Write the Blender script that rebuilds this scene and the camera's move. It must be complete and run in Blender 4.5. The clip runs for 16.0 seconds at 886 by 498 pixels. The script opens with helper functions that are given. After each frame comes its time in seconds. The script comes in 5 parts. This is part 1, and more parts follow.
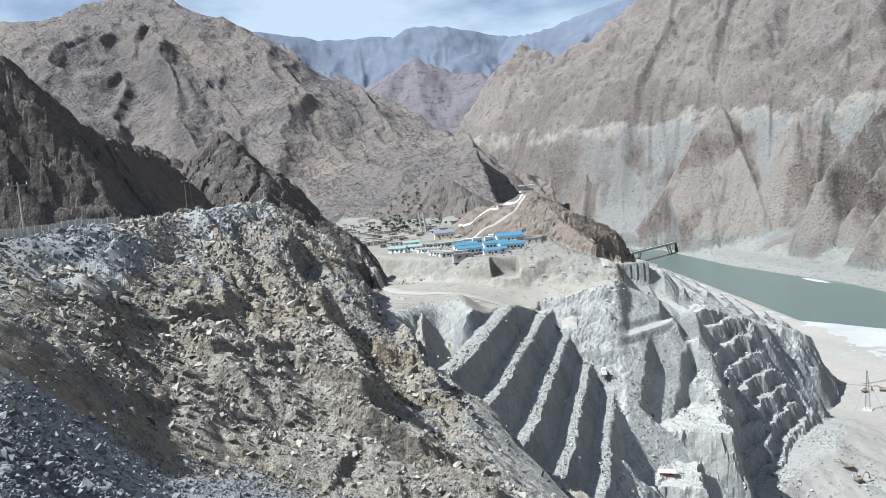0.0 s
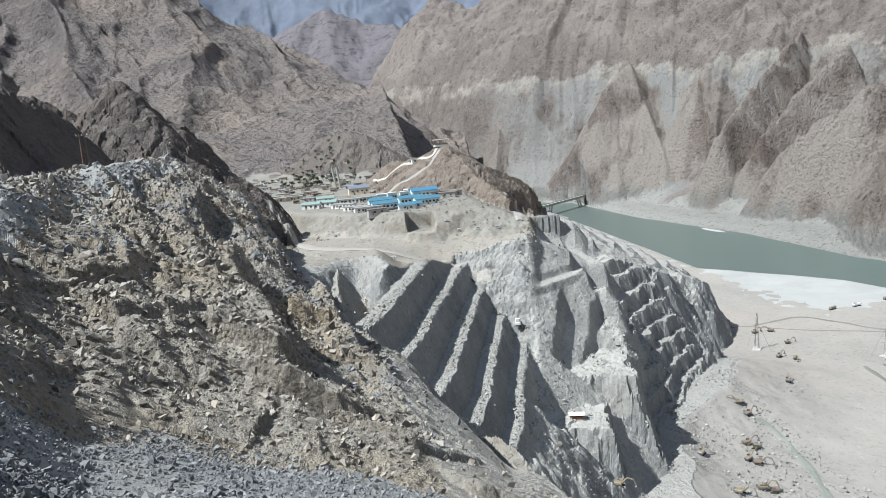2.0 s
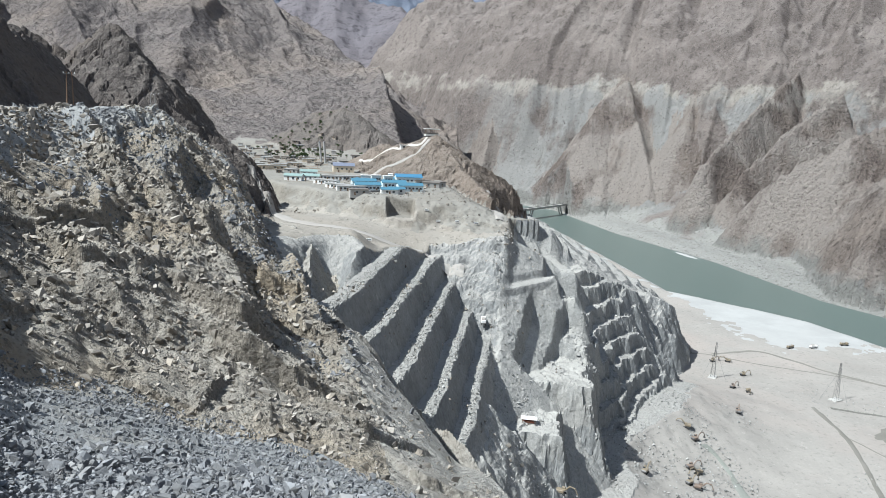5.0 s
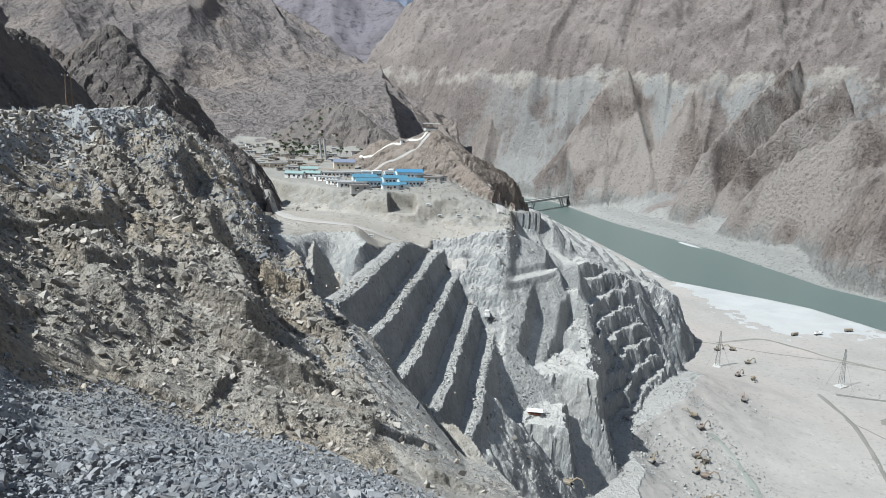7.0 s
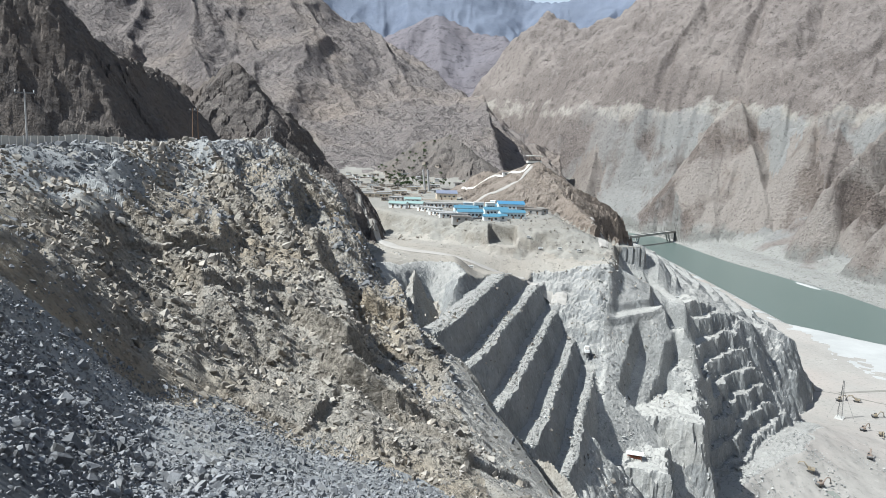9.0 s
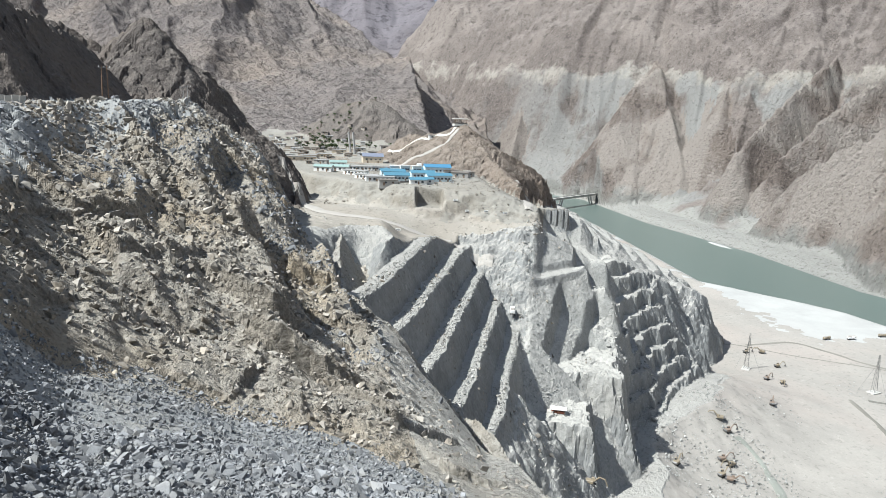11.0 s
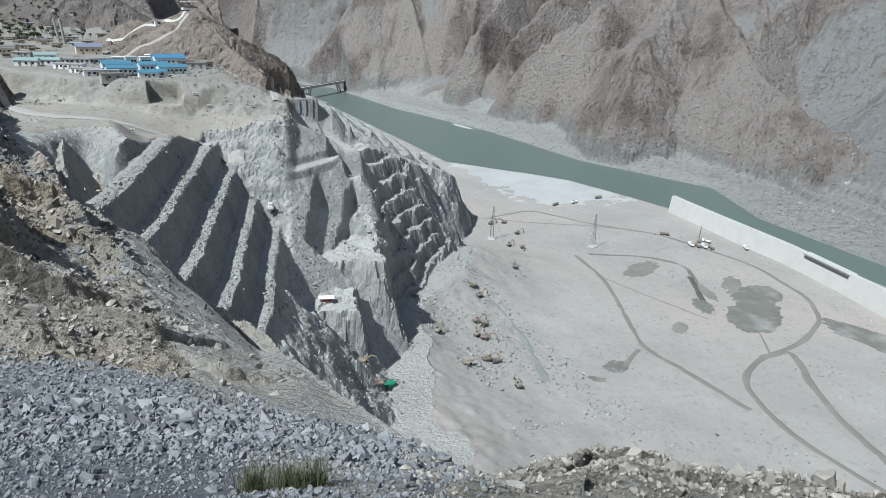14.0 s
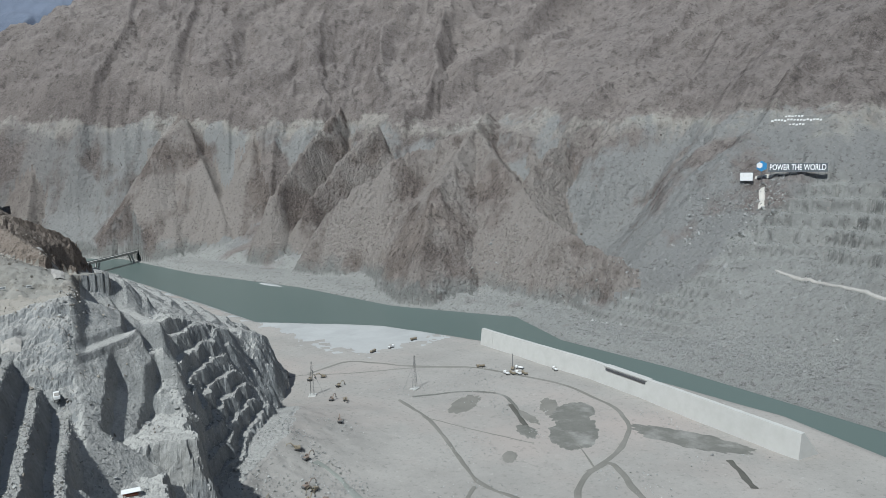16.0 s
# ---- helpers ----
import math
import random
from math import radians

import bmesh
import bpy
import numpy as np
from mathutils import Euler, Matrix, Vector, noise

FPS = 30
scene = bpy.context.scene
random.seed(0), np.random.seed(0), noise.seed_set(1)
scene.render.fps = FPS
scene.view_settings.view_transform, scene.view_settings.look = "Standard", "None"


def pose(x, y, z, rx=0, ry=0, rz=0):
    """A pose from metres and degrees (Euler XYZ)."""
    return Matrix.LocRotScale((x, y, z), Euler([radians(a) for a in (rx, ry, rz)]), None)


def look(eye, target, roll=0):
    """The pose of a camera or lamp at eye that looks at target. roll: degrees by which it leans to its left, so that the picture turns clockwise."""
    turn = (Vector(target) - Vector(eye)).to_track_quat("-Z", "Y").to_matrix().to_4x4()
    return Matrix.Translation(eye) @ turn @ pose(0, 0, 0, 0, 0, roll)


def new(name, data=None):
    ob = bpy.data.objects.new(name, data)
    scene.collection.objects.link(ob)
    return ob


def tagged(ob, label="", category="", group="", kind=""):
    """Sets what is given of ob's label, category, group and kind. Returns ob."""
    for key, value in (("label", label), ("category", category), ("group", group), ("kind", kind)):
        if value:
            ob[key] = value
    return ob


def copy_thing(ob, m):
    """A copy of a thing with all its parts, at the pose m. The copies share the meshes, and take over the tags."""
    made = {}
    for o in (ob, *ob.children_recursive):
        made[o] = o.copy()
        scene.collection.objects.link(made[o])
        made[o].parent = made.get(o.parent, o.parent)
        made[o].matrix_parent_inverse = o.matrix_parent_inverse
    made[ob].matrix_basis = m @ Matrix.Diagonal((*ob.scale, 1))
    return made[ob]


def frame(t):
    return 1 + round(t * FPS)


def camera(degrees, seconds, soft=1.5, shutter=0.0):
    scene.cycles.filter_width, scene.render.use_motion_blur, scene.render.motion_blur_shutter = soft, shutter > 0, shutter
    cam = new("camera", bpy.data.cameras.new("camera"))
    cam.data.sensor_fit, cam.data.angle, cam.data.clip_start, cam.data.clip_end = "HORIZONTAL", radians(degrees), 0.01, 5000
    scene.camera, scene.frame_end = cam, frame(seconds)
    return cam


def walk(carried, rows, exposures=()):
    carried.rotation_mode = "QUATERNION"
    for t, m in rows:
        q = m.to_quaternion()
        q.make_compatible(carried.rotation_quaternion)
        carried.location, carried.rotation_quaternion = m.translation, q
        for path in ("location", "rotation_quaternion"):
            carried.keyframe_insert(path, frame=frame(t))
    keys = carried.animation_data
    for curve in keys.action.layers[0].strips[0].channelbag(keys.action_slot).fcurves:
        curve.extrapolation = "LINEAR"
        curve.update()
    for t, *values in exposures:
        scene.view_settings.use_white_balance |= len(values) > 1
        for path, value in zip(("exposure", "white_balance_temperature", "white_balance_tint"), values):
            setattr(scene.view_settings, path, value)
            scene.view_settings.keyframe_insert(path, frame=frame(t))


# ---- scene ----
# The camera turns on the spot, on a road edge about 200 m above the river.
EYE = 200.0
cam = camera(65.29, 16.0, soft=0.6)
# seconds, yaw, pitch, roll
ROWS = [
    (0.0, -0.00, -5.50, 5.00),
    (0.5, -0.37, -1.60, 2.93),
    (1.0, -2.74, -6.90, 3.65),
    (1.5, -5.07, -9.96, 6.82),
    (2.0, -7.07, -9.84, 4.93),
    (2.5, -7.56, -8.30, 0.49),
    (3.0, -10.75, -10.22, -1.41),
    (3.2, -8.66, -9.59, -2.67),
    (5.3, -7.66, -10.68, -3.04),
    (5.5, -8.18, -10.52, -2.63),
    (6.0, -9.46, -11.13, -2.47),
    (6.5, -8.51, -11.24, -2.12),
    (7.0, -7.70, -11.08, -1.83),
    (7.5, -5.58, -10.33, -1.40),
    (8.0, -3.96, -9.77, -1.60),
    (8.2, -2.65, -8.67, -1.54),
    (10.3, 1.96, -9.50, -2.31),
    (10.5, 0.16, -9.87, -2.33),
    (11.0, -5.33, -11.55, -2.48),
    (11.5, -10.41, -12.69, -1.80),
    (12.0, -16.02, -15.67, -1.47),
    (12.5, -20.42, -16.83, -1.54),
    (13.0, -22.74, -18.08, -2.13),
    (13.5, -24.93, -18.46, -2.89),
    (14.0, -25.82, -19.62, -2.66),
    (14.5, -28.05, -20.16, -1.16),
    (15.0, -36.81, -14.80, -0.00),
    (15.5, -40.83, -10.73, 0.14),
    (16.0, -42.23, -6.98, 0.65),
]
walk(cam, [(t, pose(0, 0, EYE, 90 + pitch, roll, yaw)) for t, yaw, pitch, roll in ROWS],
     exposures=[(0.0, 0.81, 5680, 5), (0.6, 0.70, 5920, 6), (3.0, 0.57, 5800, 5), (5.3, 0.63, 5780, 5), (7.0, 0.57, 5740, 5), (8.2, 0.64, 5740, 5), (10.5, 0.86, 6040, 6), (11.3, 0.76, 5880, 5), (12.5, 0.33, 5640, 5), (14.5, 0.30, 5600, 4), (15.0, 0.29, 5600, 4), (16.0, -0.03, 5660, 4)])

# ---- daylight ----
SUN_AZ, SUN_EL = -109.0, 51.0   # degrees clockwise from straight ahead, and up
world = bpy.data.worlds.new("world")
scene.world = world
world.use_nodes = True
wn = world.node_tree
wn.nodes.clear()
sky = wn.nodes.new("ShaderNodeTexSky")
sky.sky_type = "NISHITA"
sky.sun_disc = False
sky.sun_elevation = radians(SUN_EL)
sky.sun_rotation = radians(SUN_AZ)
sky.altitude = 1000
sky.dust_density = 2.0
back = wn.nodes.new("ShaderNodeBackground")
back.inputs["Strength"].default_value = 0.055
wout = wn.nodes.new("ShaderNodeOutputWorld")
# thin broken clouds
gen = wn.nodes.new("ShaderNodeTexCoord")
wmap = wn.nodes.new("ShaderNodeMapping")
wmap.inputs["Scale"].default_value = (1.0, 1.0, 3.2)
cloud = wn.nodes.new("ShaderNodeTexNoise")
cloud.inputs["Scale"].default_value = 3.4
cloud.inputs["Detail"].default_value = 9
cloud.inputs["Roughness"].default_value = 0.55
cover = wn.nodes.new("ShaderNodeMapRange")
cover.inputs["From Min"].default_value, cover.inputs["From Max"].default_value = 0.42, 0.70
cover.inputs["To Max"].default_value = 0.92
skymix = wn.nodes.new("ShaderNodeMix")
skymix.data_type = "RGBA"
skymix.inputs[7].default_value = (7.6, 8.4, 9.4, 1)
wn.links.new(gen.outputs["Generated"], wmap.inputs["Vector"])
wn.links.new(wmap.outputs[0], cloud.inputs["Vector"])
sep = wn.nodes.new("ShaderNodeSeparateXYZ")
wn.links.new(gen.outputs["Generated"], sep.inputs[0])
haze = wn.nodes.new("ShaderNodeMapRange")      # paler towards the horizon
haze.inputs["From Min"].default_value, haze.inputs["From Max"].default_value = 0.45, 0.10
haze.inputs["To Max"].default_value = 0.22
wn.links.new(sep.outputs["Z"], haze.inputs["Value"])
more = wn.nodes.new("ShaderNodeMath")
more.operation = "ADD"
wn.links.new(cloud.outputs["Fac"], more.inputs[0])
wn.links.new(haze.outputs[0], more.inputs[1])
wn.links.new(more.outputs[0], cover.inputs["Value"])
wn.links.new(cover.outputs[0], skymix.inputs[0])
wn.links.new(sky.outputs[0], skymix.inputs[6])
wn.links.new(skymix.outputs[2], back.inputs[0])
wn.links.new(back.outputs[0], wout.inputs[0])
sun = new("sun", bpy.data.lights.new("sun", "SUN"))
sun.data.energy = 5.0
sun.data.angle = radians(0.5)
sun.data.color = (1.0, 0.95, 0.88)
sun.matrix_world = look((0, 0, 0), (-math.sin(radians(SUN_AZ)) * math.cos(radians(SUN_EL)), -math.cos(radians(SUN_AZ)) * math.cos(radians(SUN_EL)), -math.sin(radians(SUN_EL))))


# ---- materials ----
def ground_mat(name, flat, face, stain, scale, bump, fine=1.0, streak=0.0, split=(0.55, 0.85), patch=0.6, speck=0.5, cover=None, crags=0.0, dots=None, crag=0.0, island=0.0):
    """Rock or soil: dust on the flats, bare rock on the steep faces, stains, grain, and relief at two sizes."""
    m = bpy.data.materials.new(name)
    m.use_nodes = True
    nt = m.node_tree
    N, L = nt.nodes, nt.links
    bsdf = N["Principled BSDF"]
    bsdf.inputs["Roughness"].default_value = 0.95
    bsdf.inputs["Specular IOR Level"].default_value = 0.1
    co = N.new("ShaderNodeTexCoord").outputs["Object"]
    if streak:
        mp = N.new("ShaderNodeMapping")
        mp.inputs["Scale"].default_value = (1, 1, 1 / (1 + streak))
        L.new(co, mp.inputs["Vector"])
        long_co = mp.outputs[0]
    else:
        long_co = co

    def tex(sc, detail, rgh=0.6, vec=None):
        t = N.new("ShaderNodeTexNoise")
        t.inputs["Scale"].default_value = sc
        t.inputs["Detail"].default_value = detail
        t.inputs["Roughness"].default_value = rgh
        L.new(vec or co, t.inputs["Vector"])
        return t.outputs["Fac"]

    def ramp(fac, a, b):
        r = N.new("ShaderNodeMapRange")
        r.inputs["From Min"].default_value, r.inputs["From Max"].default_value = a, b
        L.new(fac, r.inputs["Value"])
        return r.outputs[0]

    def math_node(op, a, b):
        x = N.new("ShaderNodeMath")
        x.operation = op
        for sock, v in zip(x.inputs, (a, b)):
            if isinstance(v, (float, int)):
                sock.default_value = v
            else:
                L.new(v, sock)
        return x.outputs[0]

    def mix(fac, a, b):
        x = N.new("ShaderNodeMix")
        x.data_type = "RGBA"
        for sock, v in ((x.inputs[0], fac), (x.inputs[6], a), (x.inputs[7], b)):
            if isinstance(v, (float, int)):
                sock.default_value = v
            elif isinstance(v, tuple):
                sock.default_value = (*v, 1.0)
            else:
                L.new(v, sock)
        return x.outputs[2]

    geo = N.new("ShaderNodeNewGeometry")
    up = N.new("ShaderNodeSeparateXYZ")
    L.new(geo.outputs["Normal"], up.inputs[0])
    wobble = math_node("MULTIPLY", math_node("SUBTRACT", tex(2.2 / scale, 6, 0.7), 0.5), 0.6)
    level = ramp(math_node("ADD", up.outputs["Z"], wobble), *split)
    coarse = ramp(tex(1 / scale, 8, 0.68), 0.38, 0.62)
    grain = ramp(tex(9 * fine / scale, 9, 0.75, long_co), 0.32, 0.68)
    k = 0.62
    rock = mix(coarse, tuple(c * k for c in face), face)
    rock = mix(grain, mix(speck, rock, tuple(c * 0.35 for c in face)), mix(speck, rock, tuple(min(1, c * 1.3) for c in face)))
    dust = mix(coarse, tuple(c * 0.86 for c in flat), flat)
    dust = mix(grain, mix(speck * 0.6, dust, tuple(c * 0.6 for c in flat)), dust)
    col = mix(level, rock, dust)
    col = mix(math_node("MULTIPLY", ramp(tex(0.31 / scale, 6, 0.62), 0.48, 0.66), patch), col, stain)
    if crags:
        # dark outcrop rock, with crevice shade put into the colour
        col = mix(math_node("MULTIPLY", ramp(tex(crags, 12, 0.78, long_co), 0.53, 0.60), 0.7), col, tuple(c * 0.42 for c in face))
    if cover:
        # scree below a cut line fitted to one height angle from the camera, pale broken rock along it, a grey bank at
        # the foot
        pos = N.new("ShaderNodeSeparateXYZ")
        L.new(co, pos.inputs[0])
        flat_len = N.new("ShaderNodeVectorMath")
        flat_len.operation = "MULTIPLY"
        flat_len.inputs[1].default_value = (1, 1, 0)
        L.new(co, flat_len.inputs[0])
        ln = N.new("ShaderNodeVectorMath")
        ln.operation = "LENGTH"
        L.new(flat_len.outputs[0], ln.inputs[0])
        down = N.new("ShaderNodeMapping")
        down.inputs["Scale"].default_value = (1, 1, 0.6)
        L.new(co, down.inputs["Vector"])
        drawn = down.outputs[0]
        rough_edge = math_node("MULTIPLY", math_node("SUBTRACT", tex(1 / 90, 11, 0.7), 0.5), 190.0)
        above = math_node("SUBTRACT", pos.outputs["Z"], math_node("ADD", math_node("MULTIPLY", ln.outputs["Value"], 0.052), 206.0))
        above = math_node("ADD", above, rough_edge)
        below = ramp(above, 6.0, -6.0)
        screes = math_node("MULTIPLY", math_node("MULTIPLY", below, ramp(ln.outputs["Value"], 2150.0, 1800.0)), ramp(tex(1 / 120, 10, 0.62, drawn), 0.57, 0.48))
        grey = mix(grain, cover[0], tuple(c * 0.82 for c in cover[0]))
        col = mix(screes, col, grey)
        pale = math_node("MULTIPLY", math_node("MULTIPLY", ramp(above, -34.0, -8.0), ramp(above, 16.0, 2.0)), ramp(tex(1 / 60, 10, 0.75, drawn), 0.42, 0.54))
        col = mix(math_node("MULTIPLY", pale, 0.6), col, mix(grain, cover[1], tuple(c * 0.7 for c in cover[1])))
        works = math_node("MULTIPLY", ramp(pos.outputs["Y"], 430.0, 330.0), 150.0)
        foot = ramp(math_node("ADD", math_node("SUBTRACT", pos.outputs["Z"], works), math_node("MULTIPLY", math_node("SUBTRACT", tex(1 / 60, 9, 0.65), 0.5), 120.0)), 42.0, 20.0)
        ledge = mix(level, tuple(c * 0.55 for c in cover[2]), cover[2])
        col = mix(foot, col, mix(grain, ledge, mix(0.5, ledge, tuple(c * 0.6 for c in cover[2]))))
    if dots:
        # dark scrub and stones, with the stones' shade painted in; pale broken faces
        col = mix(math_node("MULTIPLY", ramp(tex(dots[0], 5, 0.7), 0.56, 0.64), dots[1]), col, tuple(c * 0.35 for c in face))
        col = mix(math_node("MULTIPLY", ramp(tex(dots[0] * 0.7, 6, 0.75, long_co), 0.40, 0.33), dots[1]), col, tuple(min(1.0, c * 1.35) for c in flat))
    if island:
        # every stone its own shade
        shade = N.new("ShaderNodeMapRange")
        shade.inputs["To Min"].default_value, shade.inputs["To Max"].default_value = 1.0 - island, 1.0 + island
        L.new(geo.outputs["Random Per Island"], shade.inputs["Value"])
        tint = N.new("ShaderNodeMix")
        tint.data_type, tint.blend_type = "RGBA", "MULTIPLY"
        tint.inputs[0].default_value = 1.0
        L.new(col, tint.inputs[6])
        L.new(shade.outputs[0], tint.inputs[7])
        col = tint.outputs[2]
    L.new(col, bsdf.inputs["Base Color"])
    b = N.new("ShaderNodeBump")
    b.inputs["Strength"].default_value = 1.0
    b.inputs["Distance"].default_value = bump
    cell = N.new("ShaderNodeTexVoronoi")
    cell.inputs["Scale"].default_value = 3.2 * fine / scale
    cell.inputs["Detail"].default_value = 4
    cell.inputs["Roughness"].default_value = 0.62
    L.new(long_co, cell.inputs["Vector"])
    L.new(math_node("SUBTRACT", tex(2.5 * fine / scale, 13, 0.74, long_co), math_node("MULTIPLY", cell.outputs["Distance"], crag)), b.inputs["Height"])
    L.new(b.outputs[0], bsdf.inputs["Normal"])
    return m


def plain_mat(name, color, rough=0.6, metal=0.0, wear=0.25, size=1.0):
    """Paint, plaster, concrete or metal with a little dirt."""
    m = bpy.data.materials.new(name)
    m.use_nodes = True
    N, L = m.node_tree.nodes, m.node_tree.links
    b = N["Principled BSDF"]
    b.inputs["Roughness"].default_value = rough
    b.inputs["Metallic"].default_value = metal
    t = N.new("ShaderNodeTexNoise")
    t.inputs["Scale"].default_value = 1.2 / size
    t.inputs["Detail"].default_value = 9
    t.inputs["Roughness"].default_value = 0.7
    co = N.new("ShaderNodeTexCoord")
    L.new(co.outputs["Object"], t.inputs["Vector"])
    r = N.new("ShaderNodeMapRange")
    r.inputs["From Min"].default_value, r.inputs["From Max"].default_value = 0.4, 0.75
    r.inputs["To Max"].default_value = wear
    L.new(t.outputs["Fac"], r.inputs["Value"])
    x = N.new("ShaderNodeMix")
    x.data_type = "RGBA"
    x.inputs[6].default_value = (*color, 1)
    x.inputs[7].default_value = (*(0.5 * c + 0.5 * d * 0.5 for c, d in zip(color, (0.4, 0.36, 0.3))), 1)
    L.new(r.outputs[0], x.inputs[0])
    L.new(x.outputs[2], b.inputs["Base Color"])
    return m


SPUR = ground_mat("brown_rock", (0.48, 0.445, 0.385), (0.375, 0.34, 0.288), (0.44, 0.36, 0.255), 12, 2.2, fine=1.4, patch=0.65, speck=0.7, crags=0.22, dots=(0.9, 0.5), crag=0.6)
GRAVEL = ground_mat("grey_gravel", (0.32, 0.325, 0.32), (0.31, 0.315, 0.31), (0.38, 0.345, 0.285), 5, 0.3, fine=2, dots=(2.2, 0.5))
# ground colour darkened to stand for shade in the gaps between stones
RUBBLE = ground_mat("grey_rubble_gap_shade", (0.2, 0.207, 0.22), (0.19, 0.2, 0.21), (0.25, 0.24, 0.22), 3, 0.35, fine=2, dots=(3.0, 0.6))
LIPSOIL = ground_mat("grey_beige_spoil", (0.48, 0.46, 0.42), (0.42, 0.4, 0.36), (0.41, 0.365, 0.3), 14, 2.0, fine=1.6, patch=0.6, speck=0.5, dots=(0.8, 0.6), crag=0.5)
# face colour is grey rock, darkened further to paint in the pit's shade
GREY = ground_mat("blasted_grey_rock", (0.395, 0.386, 0.36), (0.285, 0.29, 0.285), (0.37, 0.354, 0.325), 18, 1.4, fine=1.6, streak=1.5, patch=0.3, speck=0.35, dots=(0.5, 0.4), crag=0.4)
DUSTY = ground_mat("dusty_grey_beige_slope", (0.43, 0.42, 0.39), (0.33, 0.33, 0.315), (0.38, 0.365, 0.335), 16, 0.9, fine=1.6, patch=0.4, speck=0.35, dots=(0.6, 0.4), crag=0.3)
SAND = ground_mat("pale_river_sand", (0.358, 0.338, 0.308), (0.29, 0.275, 0.25), (0.365, 0.318, 0.285), 60, 0.4, fine=4, patch=0.8, speck=0.6, dots=(0.3, 0.32))
SANDBANK = ground_mat("light_sand", (0.41, 0.41, 0.395), (0.37, 0.37, 0.355), (0.39, 0.385, 0.37), 40, 0.05, speck=0.1)
DRY = ground_mat("plateau_soil", (0.345, 0.322, 0.283), (0.262, 0.238, 0.203), (0.295, 0.262, 0.22), 28, 1.0, fine=2, patch=0.7, dots=(0.3, 0.45))
VILLAGE = ground_mat("trodden_village_soil", (0.285, 0.272, 0.242), (0.225, 0.208, 0.178), (0.245, 0.22, 0.185), 22, 0.8, fine=2, dots=(0.35, 0.5))
HILLM = ground_mat("brown_hill_rock", (0.275, 0.235, 0.198), (0.182, 0.15, 0.125), (0.24, 0.196, 0.16), 18, 2.0, fine=1.5, crags=0.12, dots=(0.45, 0.5), crag=0.5)
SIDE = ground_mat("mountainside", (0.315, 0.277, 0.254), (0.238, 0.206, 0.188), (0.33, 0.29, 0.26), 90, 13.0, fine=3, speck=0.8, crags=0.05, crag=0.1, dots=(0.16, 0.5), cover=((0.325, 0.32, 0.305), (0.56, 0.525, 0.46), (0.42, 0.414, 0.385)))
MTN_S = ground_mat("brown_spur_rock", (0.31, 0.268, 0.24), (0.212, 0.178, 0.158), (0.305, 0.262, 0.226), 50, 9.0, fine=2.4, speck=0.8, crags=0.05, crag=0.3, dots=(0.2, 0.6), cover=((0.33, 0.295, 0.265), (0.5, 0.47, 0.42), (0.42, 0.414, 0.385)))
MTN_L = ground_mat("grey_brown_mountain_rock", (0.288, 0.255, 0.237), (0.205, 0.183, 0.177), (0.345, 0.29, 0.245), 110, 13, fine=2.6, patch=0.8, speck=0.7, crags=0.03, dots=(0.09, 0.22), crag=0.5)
# Mauve and bluish tints put distance haze into these two rock colours.
MTN_M = ground_mat("haze_mauve_mountain_rock", (0.185, 0.168, 0.178), (0.14, 0.13, 0.143), (0.16, 0.15, 0.165), 150, 9, fine=1.4, crags=0.02, dots=(0.05, 0.4))
MTN_F = ground_mat("haze_blue_mountain_rock", (0.16, 0.182, 0.23), (0.13, 0.15, 0.2), (0.145, 0.165, 0.215), 200, 8, fine=2)
# dark rock, its colour deepened to stand for the cliff's shade
DARKM = ground_mat("dark_rock_with_shade", (0.2, 0.178, 0.16), (0.14, 0.124, 0.114), (0.17, 0.142, 0.12), 14, 2.2, speck=0.7, dots=(0.6, 0.5), crag=0.5)

WATER = bpy.data.materials.new("silty_green_water")
WATER.use_nodes = True
wb = WATER.node_tree.nodes["Principled BSDF"]
wb.inputs["Base Color"].default_value = (0.10, 0.132, 0.12, 1)
wb.inputs["Roughness"].default_value = 0.3
wb.inputs["IOR"].default_value = 1.33
wv = WATER.node_tree.nodes.new("ShaderNodeTexNoise")
wv.inputs["Scale"].default_value = 0.4
wbump = WATER.node_tree.nodes.new("ShaderNodeBump")
wbump.inputs["Strength"].default_value = 0.15
WATER.node_tree.links.new(wv.outputs["Fac"], wbump.inputs["Height"])
WATER.node_tree.links.new(wbump.outputs[0], wb.inputs["Normal"])


# ---- noise ----
def lattice(ix, iy, seed):
    h = (ix * 374761393 + iy * 668265263 + seed * 974634777) & 0xFFFFFFFF
    h = ((h ^ (h >> 13)) * 1274126177) & 0xFFFFFFFF
    return ((h ^ (h >> 16)) & 0xFFFF) / 32767.5 - 1.0


def value_noise(x, y, seed=0):
    x, y = np.asarray(x, float), np.asarray(y, float)
    fx, fy = np.floor(x), np.floor(y)
    ix, iy = fx.astype(np.int64), fy.astype(np.int64)
    u, v = x - fx, y - fy
    u, v = u * u * u * (u * (u * 6 - 15) + 10), v * v * v * (v * (v * 6 - 15) + 10)
    a = lattice(ix, iy, seed) * (1 - u) + lattice(ix + 1, iy, seed) * u
    b = lattice(ix, iy + 1, seed) * (1 - u) + lattice(ix + 1, iy + 1, seed) * u
    return a * (1 - v) + b * v


def fbm(x, y, size, octaves=4, seed=0, gain=0.5):
    s, a, t = 0.0, 1.0, 0.0
    for k in range(octaves):
        c, d = math.cos(0.6 * k), math.sin(0.6 * k)
        s = s + a * value_noise((c * x - d * y) * 2 ** k / size, (d * x + c * y) * 2 ** k / size, seed + k)
        t += a
        a *= gain
    return s / t


